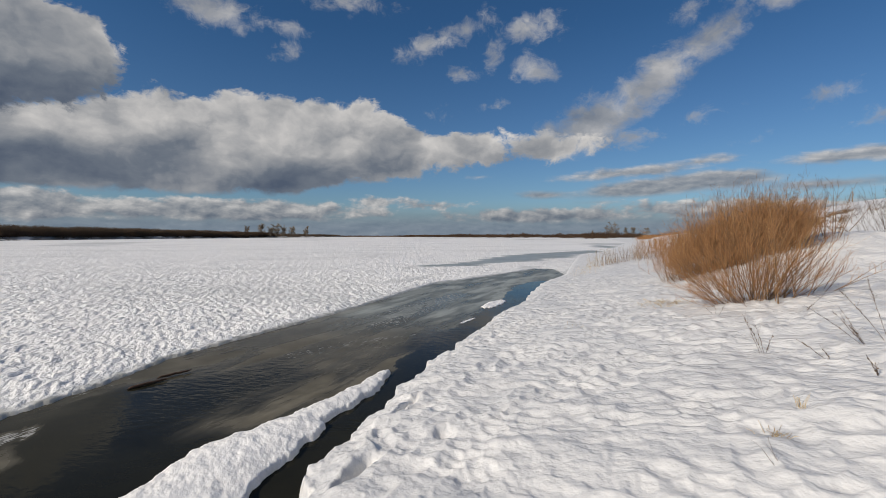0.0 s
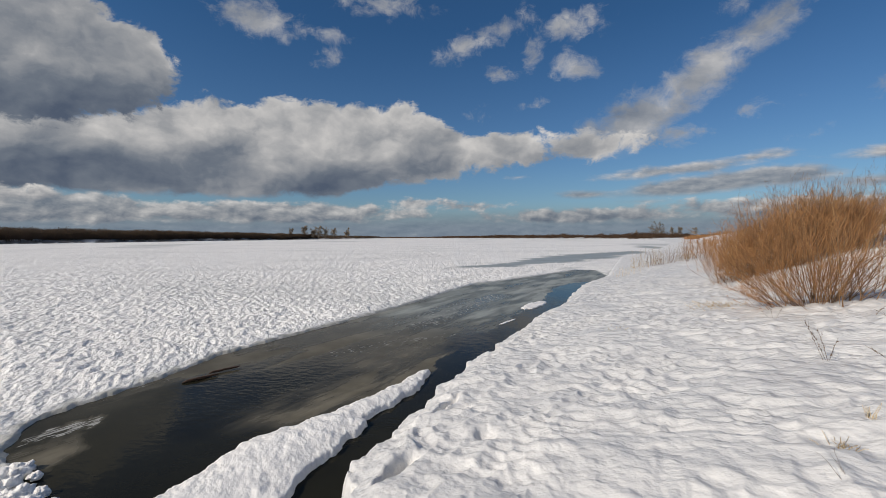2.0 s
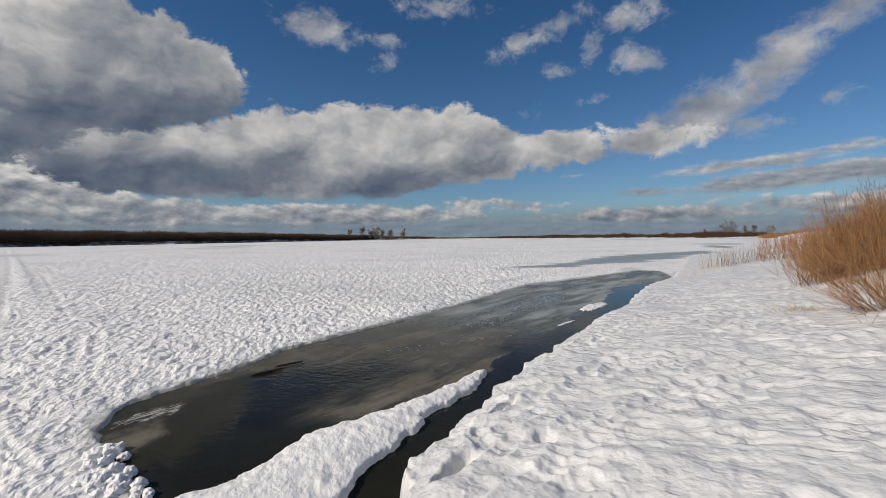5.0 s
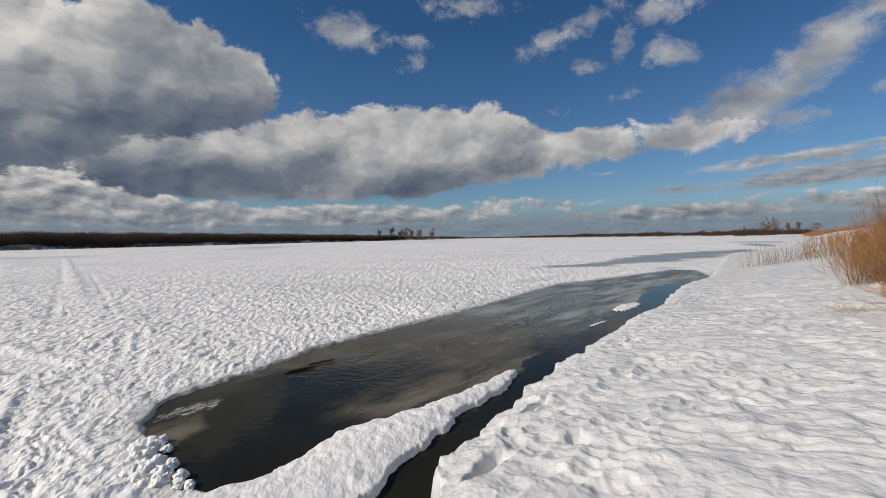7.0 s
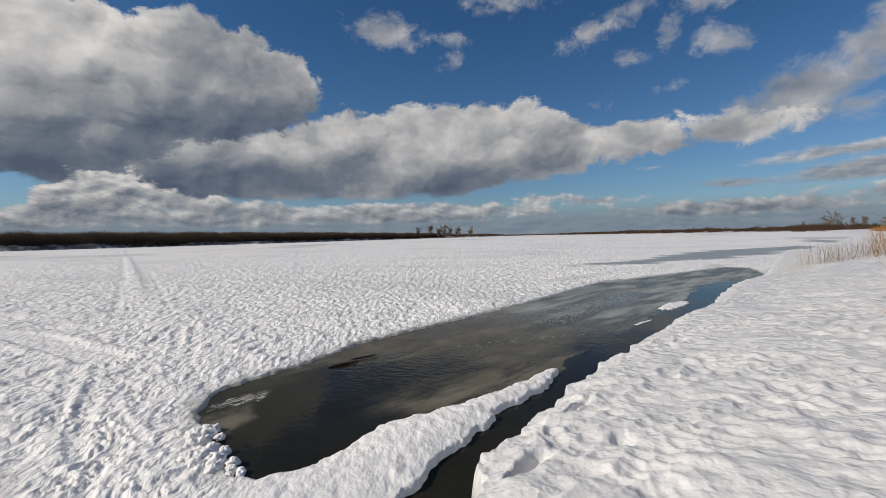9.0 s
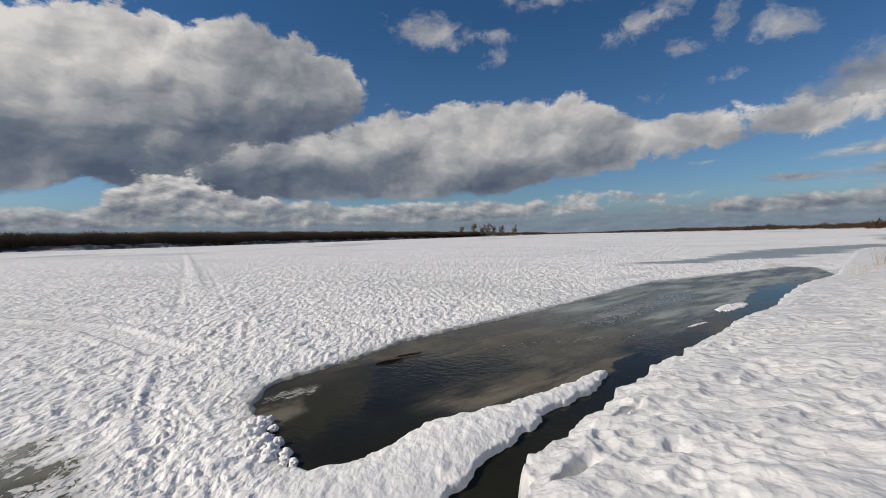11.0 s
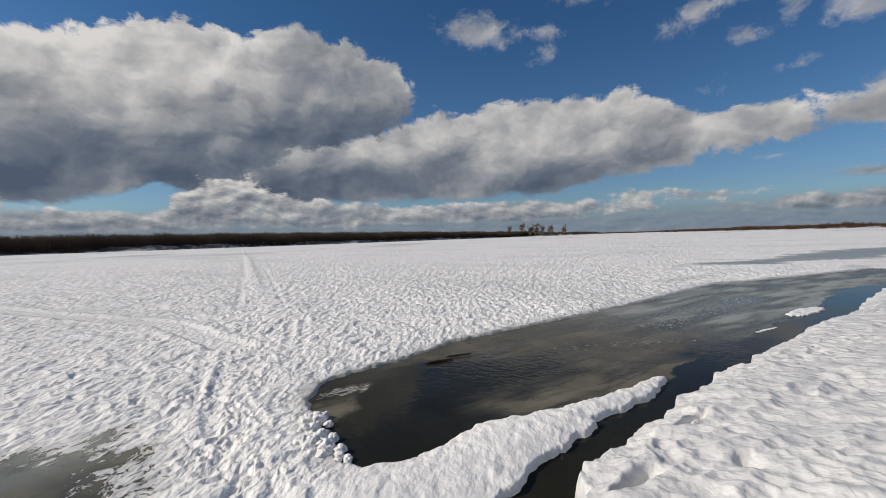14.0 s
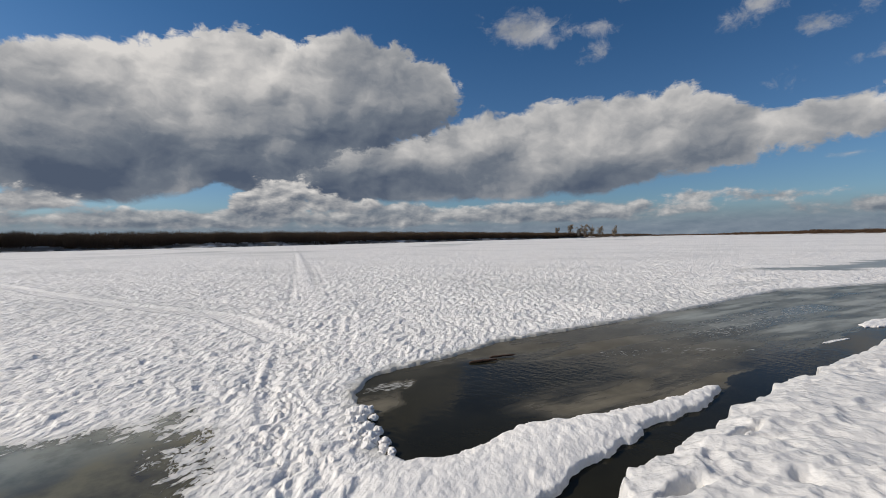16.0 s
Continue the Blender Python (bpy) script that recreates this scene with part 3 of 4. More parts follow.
def ice_height(x, y):
    """Snow on the river ice, with the trodden trail and tracks; below the water where the pool is open. Also how wet it
    is, with shade painted in along the trail.
    """
    r = np.hypot(x, y)
    wx, wy = x + 0.15 * fbm(x * 1.7, y * 1.7, 41, 2), y + 0.15 * fbm(x * 1.7, y * 1.7, 42, 2)
    u, v = -0.454 * wx + 0.891 * wy, 0.891 * wx + 0.454 * wy
    lumps = np.minimum(cups(u * 4.4, v * 6.4, 43), 0.5) - 0.3
    cuts = fbm(u * 2.4, v * 5.0, 44, 3)
    calm = step(170, 30, r)
    z = (0.070 * lumps + 0.030 * cuts + 0.03 * fbm(x * 0.35, y * 0.35, 45, 3) + 0.030 * fbm(x * 1.1 + 0.3 * y, y * 1.5, 57, 2)) * calm
    z = z + 0.10 * (np.minimum(cups(u * 1.7, v * 2.9, 59), 0.5) - 0.3) * step(9, 24, r) * calm
    # trodden trail, sledge and ski tracks
    trail = along(TRAIL, x, y) + 0.25 * fbm(x * 0.9, y * 0.9, 46, 2)
    trodden = step(0.55, 0.15, trail) + 0.6 * step(2.0, 0.7, trail) * step(20, 8, r)
    prints = cups(wx * 8.6, wy * 6.8, 47)
    z = z * (1 - 0.5 * np.minimum(trodden, 1)) + np.minimum(trodden, 1) * (0.06 * step(12, 35, r) - 0.02 - 0.042 * step(0.17, 0.04, prints) * step(-0.2, 0.3, fbm(x * 1.3, y * 1.3, 48, 2)) + 0.02 * fbm(x * 7, y * 7, 49, 2))
    for line, half, depth in ((SLEDGE, 0.32, 0.075), (SKI, 0.08, 0.030), (CROSSING, 0.16, 0.06)):
        d = along(line, x, y)
        z = z - depth * step(half * 1.4, half * 0.6, d) + 0.4 * depth * step(half * 2.4, half * 1.5, d) * step(half * 1.1, half * 1.5, d)
    for line in TRACKS:
        d = along(line, x, y)
        z = z - 0.020 * step(0.16, 0.04, d) + 0.010 * step(0.28, 0.18, d) * step(0.1, 0.18, d)
    # single footprints, close by
    close = np.nonzero((r < 24) & (x < -2.5))
    cx, cy, cz = x[close], y[close], z[close]
    step_rng = np.random.default_rng(5)
    ends = np.array([p for p in TRAIL if math.hypot(*p) < 24])
    for k in range(150):
        u = step_rng.uniform(0, 1) ** 0.6 * (len(ends) - 1.001)
        i = int(u)
        spot = ends[i] + (ends[i + 1] - ends[i]) * (u - i) + step_rng.normal(0, 0.20 + 0.06 * u, 2)
        cz = cz + dent(cx, cy, spot[0], spot[1], 0.035, 0.08, step_rng.normal(-20, 25), step_rng.uniform(0.02, 0.042))
    z[close] = cz
    for cx, cy in ((-24.3, 29.5), (-23.6, 30.4), (-22.9, 31.5), (-7.35, 6.0), (-7.0, 5.75), (-6.2, 3.1), (-5.9, 2.95)):          # deep single holes
        z = z + dent(x, y, cx, cy, 0.13 if cy < 10 else 0.35, 0.10 if cy < 10 else 0.6, 35, 0.10)
    z = np.maximum(z, -0.06)
    # open water
    ragged = 0.05 * fbm(x * 3.1, y * 3.1, 51, 3) + 0.010 * fbm(x * 14, y * 14, 52, 2)
    pool = inside(POOL, x, y) + ragged
    melt = inside(MELT, x, y) - 0.26 * step(-0.15, 0.12, inside(CRUST, x, y)) + 0.05 * fbm(x * 1.9, y * 2.6, 53, 4, 0.6)
    shelf = step(3.4, 2.6, np.hypot((x + 1.75) * 1.5, y - 5.0))
    cut = np.where(pool > -3, step(-0.03 - 0.05 * (1 - shelf), 0.05, pool), 0)
    thin = step(-0.6, -0.02, pool) * (1 - shelf)
    z = z * (1 - 0.88 * thin) * (1 - 0.75 * shelf) - 0.060 * thin + 0.05 * shelf * step(0.0, -0.35, pool)
    z = z * (1 - cut) - 0.3 * cut
    low = step(-0.7, 0.05, melt)
    z = z * (1 - 0.97 * low) - 0.045 * low
    wet = step(-1.2, 0.4, inside(WET, x, y) + 1.2 * fbm(x * 0.25, y * 0.5, 54, 3))
    wet = np.maximum(wet, step(-2, 2, inside(WET_FAR, x, y)))
    streak = fbm(x * 0.35 - y * 0.16, y * 0.05 + x * 0.02, 55, 3)
    wet = np.maximum(wet, 0.55 * step(0.15, 0.8, fbm(x * 0.02 + y * 0.004, y * 0.012, 56, 4)) * step(60, 120, r))
    wet = np.maximum(wet, 0.5 * step(-4.5, -0.3, pool) * step(14, 24, y) * step(0.0, 0.6, streak))
    wet = np.maximum(wet, 0.75 * step(-0.4, 0.05, pool + 0.14 * fbm(x * 4, y * 4, 66, 3)) * (1 - shelf))
    wet = np.maximum(wet, 0.38 * step(-0.55, 0.1, melt))
    wet = np.maximum(wet, (0.08 + 0.18 * step(-0.1, 0.9, fbm(x * 0.05, y * 0.09, 58, 3))) * (1 - np.minimum(trodden, 1) * step(6, 16, r)))
    # painted shade: grey stripes for the shadowed troughs either side of the trail
    wet = np.maximum(wet, 0.22 * step(0.35, 0.1, np.abs(along(TRAIL, x, y) - 0.6)) * step(8, 30, r))
    z = z * (1 - wet * 0.85)
    return z, np.clip(wet, 0, 1), np.maximum(0.6 * step(-0.8, 0.1, melt), 0.8 * step(-0.5, 0.0, pool) * step(20, 10, y)), np.clip(melt, -1, 1) + 1, shelf


def polar_sheet(name, height, keep, attr, mat, lo, stride=1):
    """A sheet about the viewpoint whose mesh is fine close by and coarse far off."""
    az = np.radians(np.concatenate([np.arange(-88, 50, 0.165 * stride), np.arange(50, 272, 1.2)]))
    rr, rad, lo_fine = lo, [], 1.3
    while rr < 4700:
        rad.append(rr)
        rr *= 1.12 if rr < lo_fine else 1 + stride * (0.0077 if rr < 45 else 0.013 if rr < 320 else 0.05)
    rad = np.array(rad)
    R, A = np.meshgrid(rad, az, indexing="ij")
    X, Y = R * np.sin(A), R * np.cos(A)
    Z, *values = height(X, Y)
    nr, na = R.shape
    idx = np.arange(nr * na).reshape(nr, na)
    right = np.roll(idx, -1, axis=1)
    quads = np.stack([idx[:-1], right[:-1], right[1:], idx[1:]], -1)
    ok = keep(X, Y, Z)
    ok = ok[:-1] | ok[1:] | np.roll(ok, -1, 1)[:-1] | np.roll(ok, -1, 1)[1:]
    ob = raw_mesh(name, np.stack([X, Y, Z], -1).reshape(-1, 3), quads[ok], mat, {key: v.reshape(-1) for key, v in zip(attr, values)})
    return ob


def raw_mesh(name, co, faces, mat, floats=None, smooth=True):
    """A mesh object out of arrays: corners, and faces that all have the same number of them."""
    used = np.zeros(len(co), bool)
    used[faces] = True
    order = np.cumsum(used) - 1
    co, faces = co[used], order[faces]
    n, k = faces.shape
    me = bpy.data.meshes.new(name)
    me.vertices.add(len(co))
    me.vertices.foreach_set("co", co.astype(np.float32).ravel())
    me.loops.add(n * k)
    me.loops.foreach_set("vertex_index", faces.astype(np.int32).ravel()[:, None].ravel())
    me.polygons.add(n)
    me.polygons.foreach_set("loop_start", np.arange(0, n * k, k, dtype=np.int32))
    me.polygons.foreach_set("use_smooth", np.full(n, smooth))
    for key, v in (floats or {}).items():
        me.attributes.new(key, "FLOAT", "POINT").data.foreach_set("value", np.asarray(v)[used].astype(np.float32))
    me.update(calc_edges=True)
    me.validate()
    me.materials.append(mat)
    return new(name, me)


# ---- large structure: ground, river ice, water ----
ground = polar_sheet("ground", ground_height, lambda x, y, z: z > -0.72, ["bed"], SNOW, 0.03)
tagged(ground, "snow-covered river bank and land with wind ripples", "snow bank", kind="structure")

ice = polar_sheet("river_ice", ice_height,
                  lambda x, y, z: (z > -0.2) & (bank_distance(x, y) < 0.9) & (far_distance(x, y) < 14), ["wet", "silt", "melt", "packed"], ICE, 1.2)
tagged(ice, "frozen river under old dimpled snow with a trodden trail", "river ice", kind="structure")


def water_height(x, y):
    """The level water, with how much thin ice and slush lies on it, how grey that is, and where froth gathers."""
    across, down = 0.93 * x - 0.36 * y, 0.36 * x + 0.93 * y
    flow = fbm(across * 0.9, down * 0.20, 61, 5, 0.6)
    haze = 0.75 * flow + 0.45 * fbm(x * 0.35, y * 0.3, 62, 3)
    shore = along(ICE_SHORE, x, y)
    lead = np.where(x > np.interp(y, np.array(LEAD_EDGE)[:, 1], np.array(LEAD_EDGE)[:, 0]) + 0.10 * fbm(x * 1.5, y * 1.5, 68, 4, 0.65), 1.0, 0.0)
    band = along(SLUSH_LINE, x, y) * np.where(x < np.interp(y, np.array(SLUSH_LINE)[:, 1], np.array(SLUSH_LINE)[:, 0]), -1, 1)
    film = 0.62 * step(0.12, -0.25, band + 0.12 * haze) * step(5.2, 7.2, y) * step(-0.9, 0.3, haze)               # between the ice shore and the dark seam
    film = np.maximum(film, 0.6 * step(0.75, 0.05, shore + 0.2 * haze) * step(4.8, 7.0, y))                        # along the ice shore
    sheet = step(9.6, 12.6, y + 0.5 * x + 0.9 * haze)                                                              # grey ice up the pool
    gap = step(1.0, 0.25, along([(-1.9, 11.0), (-1.3, 13.0), (-0.4, 15.0), (0.5, 17.5)], x, y) + 0.35 * flow)
    film = np.maximum(film, sheet * (0.86 + 0.35 * haze) * (1 - 0.72 * gap))
    film = np.maximum(film, 0.85 * step(0.95, 0.05, along([(-2.3, 5.7), (-1.9, 6.6), (-1.5, 7.6), (-1.15, 8.4)], x, y) + 0.35 * haze))
    film = np.maximum(film, 0.5 * step(1.6, 0.3, along([(-2.2, 8.2), (-1.7, 9.3), (-0.9, 10.6)], x, y) + 0.5 * haze))
    film = np.maximum(film, 0.75 * step(0.48, 0.16, np.hypot((x + 4.64) * 1.0, (y - 4.38) * 0.85) + 0.13 * fbm(x * 3.5, y * 3.5, 70, 4, 0.6)))
    film = film * (1 - lead)
    cold = step(9.5, 14.0, y + 0.4 * haze) * (1 - 0.45 * step(0.6, 0.1, shore) * step(20, 13, y))
    foam = (1 - lead) * np.maximum(gap * step(10, 12, y), 0.85 * step(0.5, 0.1, np.abs(band)) * step(7.5, 9.0, y) * step(12, 10, y))
    foam = np.maximum(foam, (1 - lead) * 0.7 * step(0.35, 0.05, shore) * step(5.6, 6.4, y) * step(9.0, 7.5, y))
    c, t = math.cos(radians(72)), math.sin(radians(72))
    px, py = (x + 4.95) * c + (y - 5.0) * t, -(x + 4.95) * t + (y - 5.0) * c
    slush = step(1.15, 0.75, np.hypot(px / 0.46, py / 0.19) + 0.35 * fbm(x * 5, y * 5, 69, 4, 0.6))             # slush packed in the corner
    return np.full(np.shape(x), WATER), np.clip(np.maximum(film, 0.5 * slush), 0, 1), cold, np.maximum(foam, 1.35 * slush)


water = polar_sheet("water", water_height, lambda x, y, z: inside(POOL, x, y) > -0.6, ["film", "cold", "foam"], RIVER, 1.5, 1.5)
tagged(water, "dark open water with thin grey slush and reflections", "water", kind="structure")


# ---- things ----
rng = np.random.default_rng(7)


def ground_at(x, y):
    return ground_height(np.array([float(x)]), np.array([float(y)]))[0][0]


def tube_arrays(lines, radii, sides=3):
    """Tapered tubes along many lines of equally many points: lines (n, k, 3), radii (n, k)."""
    n, k, _ = lines.shape
    way = np.gradient(lines, axis=1)
    way /= np.linalg.norm(way, axis=2, keepdims=True) + 1e-9
    ref = np.where(np.abs(way[..., 2:3]) > 0.8, np.array([1.0, 0, 0]), np.array([0, 0, 1.0]))
    u = np.cross(way, ref)
    u /= np.linalg.norm(u, axis=2, keepdims=True) + 1e-9
    v = np.cross(way, u)
    a = np.arange(sides) * 2 * math.pi / sides
    ring = u[:, :, None] * np.cos(a)[None, None, :, None] + v[:, :, None] * np.sin(a)[None, None, :, None]
    co = lines[:, :, None] + ring * radii[:, :, None, None]
    idx = np.arange(n * k * sides).reshape(n, k, sides)
    nxt = np.roll(idx, -1, axis=2)
    quads = np.stack([idx[:, :-1], nxt[:, :-1], nxt[:, 1:], idx[:, 1:]], -1).reshape(-1, 4)
    return co.reshape(-1, 3), quads


def tubes(name, lines, radii, mat, parent=None, sides=3, label="", kind=""):
    co, quads = tube_arrays(np.asarray(lines), np.asarray(radii), sides)
    ob = raw_mesh(name, co, quads, mat)
    if parent:
        ob.parent = parent
    return tagged(ob, label, kind=kind)


def each_tube(name, lines, radii, mat, parent, sides=5):
    """Every line a part of its own."""
    return [tubes(name, lines[k:k + 1], radii[k:k + 1], mat, parent, sides) for k in range(len(lines))]


def empty(name, at, label, category, group="", kind=""):
    ob = new(name)
    ob.location = at
    ob.empty_display_size = 0.2
    return tagged(ob, label, category, group, kind)


def grow(starts, tips, points, sag, wobble, seed):
    """Curved lines from starts to tips, each point a little off the straight way."""
    r = np.random.default_rng(seed)
    n = len(starts)
    t = np.linspace(0, 1, points)[None, :, None]
    line = starts[:, None] * (1 - t) + tips[:, None] * t
    line = line + np.array([0, 0, 1.0]) * sag[:, None, None] * (t * (1 - t))
    off = np.cumsum(r.normal(0, wobble, (n, points, 3)), axis=1)
    return line + (off - off[:, :1]) * t


def branch_off(lines, per, lo, hi, lean, seed, rise=0.5, first=0.3):
    """Side shoots of given lines: starts along them and tips beside them."""
    r = np.random.default_rng(seed)
    n, k, _ = lines.shape
    pick = np.repeat(np.arange(n), per)
    u = r.uniform(first, 0.95, len(pick)) * (k - 1)
    i = np.minimum(u.astype(int), k - 2)
    f = (u - i)[:, None]
    start = lines[pick, i] * (1 - f) + lines[pick, i + 1] * f
    way = lines[pick, i + 1] - lines[pick, i]
    way /= np.linalg.norm(way, axis=1, keepdims=True) + 1e-9
    side = r.normal(0, 1, (len(pick), 3))
    d = way + side * lean + np.array([0, 0, rise])
    d /= np.linalg.norm(d, axis=1, keepdims=True)
    return start, start + d * r.uniform(lo, hi, len(pick))[:, None]


def shrub_from(thing, base, tip, bend, per, twig, seed, mats, thick, spread=0.5, rise=0.5, first=0.3):
    """Stems from foot to tip with side shoots and fine twigs, under one thing; single stems where they can be told apart."""
    r = np.random.default_rng(seed)
    n = len(base)
    main = grow(base, tip, 7, bend, 0.02, seed + 1)
    stem_mat, twig_mat = mats
    rad = thick * (0.55 + 0.6 * r.random(n))[:, None] * np.linspace(1, 0.25, 7)[None, :]
    if n <= 130:
        owners = each_tube("stem", main, rad, stem_mat, thing)
    else:
        tubes("stem_base", main, rad, stem_mat, thing, kind="stuff")
        owners = [thing]
    s1, t1 = branch_off(main, per, 0.25 * twig, twig, spread, seed + 2, rise, first)
    side = grow(s1, t1, 5, np.zeros(len(s1)), 0.015, seed + 3)
    s2, t2 = branch_off(side, 2, 0.15 * twig, 0.5 * twig, spread, seed + 4, rise)
    fine = grow(s2, t2, 3, np.zeros(len(s2)), 0.012, seed + 5)
    side_rad = np.full((len(s1), 1), 0.42 * thick) * np.linspace(1, 0.4, 5)[None, :]
    fine_rad = np.full((len(s2), 1), 0.28 * thick) * np.linspace(1, 0.45, 3)[None, :]
    m = len(s1) // len(owners)
    for k, owner in enumerate(owners):
        tubes("branch_spray", side[k * m:(k + 1) * m], side_rad[k * m:(k + 1) * m], twig_mat, owner, kind="stuff")
        tubes("fine_spray", fine[2 * k * m:2 * (k + 1) * m], fine_rad[2 * k * m:2 * (k + 1) * m], twig_mat, owner, kind="stuff")
    return thing


def willow(name, at, label, stems, foot, tall, lean, per, twig, seed, crown=0.0, mats=None, thick=0.010):
    """A leafless willow: stems that fan out of the snow from an oval foot."""
    r = np.random.default_rng(seed)
    a = r.uniform(0, 2 * math.pi, stems)
    q = np.sqrt(r.uniform(0, 1, stems))
    base = np.stack([foot[0] * q * np.cos(a), foot[1] * q * np.sin(a), np.zeros(stems)], -1)
    base[:, 2] = ground_height(base[:, 0] + at[0], base[:, 1] + at[1])[0] - at[2] - 0.08
    out = np.stack([np.cos(a), np.sin(a)], -1) * (q * lean)[:, None] + r.normal(0, 0.22, (stems, 2))
    h = r.uniform(*tall, stems) * (1 - crown * q ** 2)
    tip = base + np.concatenate([out * h[:, None], (h * np.sqrt(np.maximum(0.25, 1 - (q * lean) ** 2 * 0.5)))[:, None]], -1)
    return shrub_from(empty(name, at, label, "willow shrub"), base, tip, -0.12 * h * q, per, twig, seed, mats or (WILLOW_STEM, WILLOW), thick)


def thicket(label, stems, seed, tall, per, twig, mats, thick, jitter):
    """Willows in a row behind the drift: low at the water's end, highest past the middle."""
    r = np.random.default_rng(seed)
    at = (8.8, 14.2, ground_at(8.8, 14.2))
    u = r.beta(1.5, 1.05, stems)
    back = r.uniform(0, 1, stems) ** 1.3 * 1.9
    x = 6.6 + 4.4 * u + 0.50 * back + r.normal(0, 0.12, stems)
    y = 13.7 + 0.6 * np.sin(math.pi * u) + 0.85 * back + r.normal(0, 0.12, stems)
    z = ground_height(x, y)[0]
    top = np.interp(u + r.normal(0, 0.02, stems), [0, 0.1, 0.2, 0.4, 0.6, 0.75, 0.9, 1], [1.45, 1.95, 2.40, 3.10, 3.62, 3.72, 3.45, 3.0])
    h = np.maximum(top - z, 0.35) * r.uniform(*tall, stems)
    base = np.stack([x, y, z - 0.08], -1) - np.array(at)
    out = np.stack([r.normal(0, jitter, stems) + 0.35 * (u - 0.6), r.normal(0, jitter, stems) - 0.10], -1)
    tip = base + np.concatenate([out * h[:, None], h[:, None]], -1)
    return shrub_from(empty("willow_shrub", at, label, "willow shrub"), base, tip, -0.10 * h * r.uniform(0, 1, stems), per, twig, seed, mats, thick, 0.62, 0.45)


def fan_willow(label, stems, seed):
    """The shrub in front of the drift: a narrow foot, stems that fan low to one side and steeper to the other."""
    r = np.random.default_rng(seed)
    at = (6.12, 8.9, ground_at(6.12, 8.9))
    e = r.uniform(-1, 1, stems)
    base = np.stack([0.66 * e * np.abs(e) ** 0.5 + r.normal(0, 0.05, stems), r.normal(0, 0.22, stems), np.zeros(stems)], -1)
    base[:, 2] = ground_height(base[:, 0] + at[0], base[:, 1] + at[1])[0] - at[2] - 0.08
    slant = np.where(e < 0, 0.95, 0.72) * e + r.normal(0, 0.24, stems)          # radians from upright
    length = r.uniform(1.0, 2.1, stems) * (1 - 0.15 * np.abs(e))
    tip = base + np.stack([np.sin(slant) * length, r.normal(0, 0.22, stems) * length, np.cos(slant) * length], -1)
    return shrub_from(empty("willow_shrub", at, label, "willow shrub"), base, tip, -0.10 * length * np.abs(e), 11, 0.6, seed, (WILLOW_STEM, WILLOW), 0.0072, 0.50, 0.30, 0.12)


# willow shrubs on the bank
fan_willow("leafless willow shrub fanning out of the snow bank", 130, 11)
thicket("dense rust-brown willow thicket behind a snow drift", 1300, 12, (0.58, 1.0), 6, 0.55, (WILLOW_STEM, WILLOW), 0.0072, 0.30)
thicket("pale straight willow shoots among the thicket", 90, 19, (0.75, 1.02), 2, 0.3, (STRAW_STEM, WILLOW), 0.0095, 0.24)
thicket("sparse taller willow stems rising above the thicket", 125, 13, (0.98, 1.26), 7, 0.45, (WILLOW_STEM, WILLOW_STEM), 0.0070, 0.20)
willow("willow_shrub", (12.2, 14.6, ground_at(12.2, 14.6)), "thin grey-brown willow stems at the thicket's end", 20, (0.6, 0.5), (1.1, 2.0), 0.45, 6, 0.45, 14, mats=(WILLOW_STEM, WILLOW_STEM))
willow("willow_shrub", (7.5, 9.5, ground_at(7.5, 9.5)), "slanting bare willow stems beside the shrub", 14, (0.4, 0.4), (0.7, 1.3), 0.9, 5, 0.4, 15, mats=(WILLOW_STEM, WILLOW), thick=0.007)
willow("willow_shrub", (17.8, 18.0, ground_at(17.8, 18.0)), "bare grey shrub on the snow slope", 45, (1.0, 0.9), (1.6, 2.8), 0.7, 7, 0.8, 16, mats=(WEED, WEED))
willow("willow_shrub", (16.5, 29.5, ground_at(16.5, 29.5)), "low orange willow scrub along the bank", 420, (4.0, 2.5), (0.8, 1.6), 0.3, 4, 0.5, 17, crown=0.4, thick=0.011)
willow("willow_shrub", (27.0, 47.0, ground_at(27, 47)), "low orange willow scrub along the bank", 420, (7, 6), (0.9, 1.7), 0.3, 4, 0.7, 18, crown=0.3, thick=0.015)


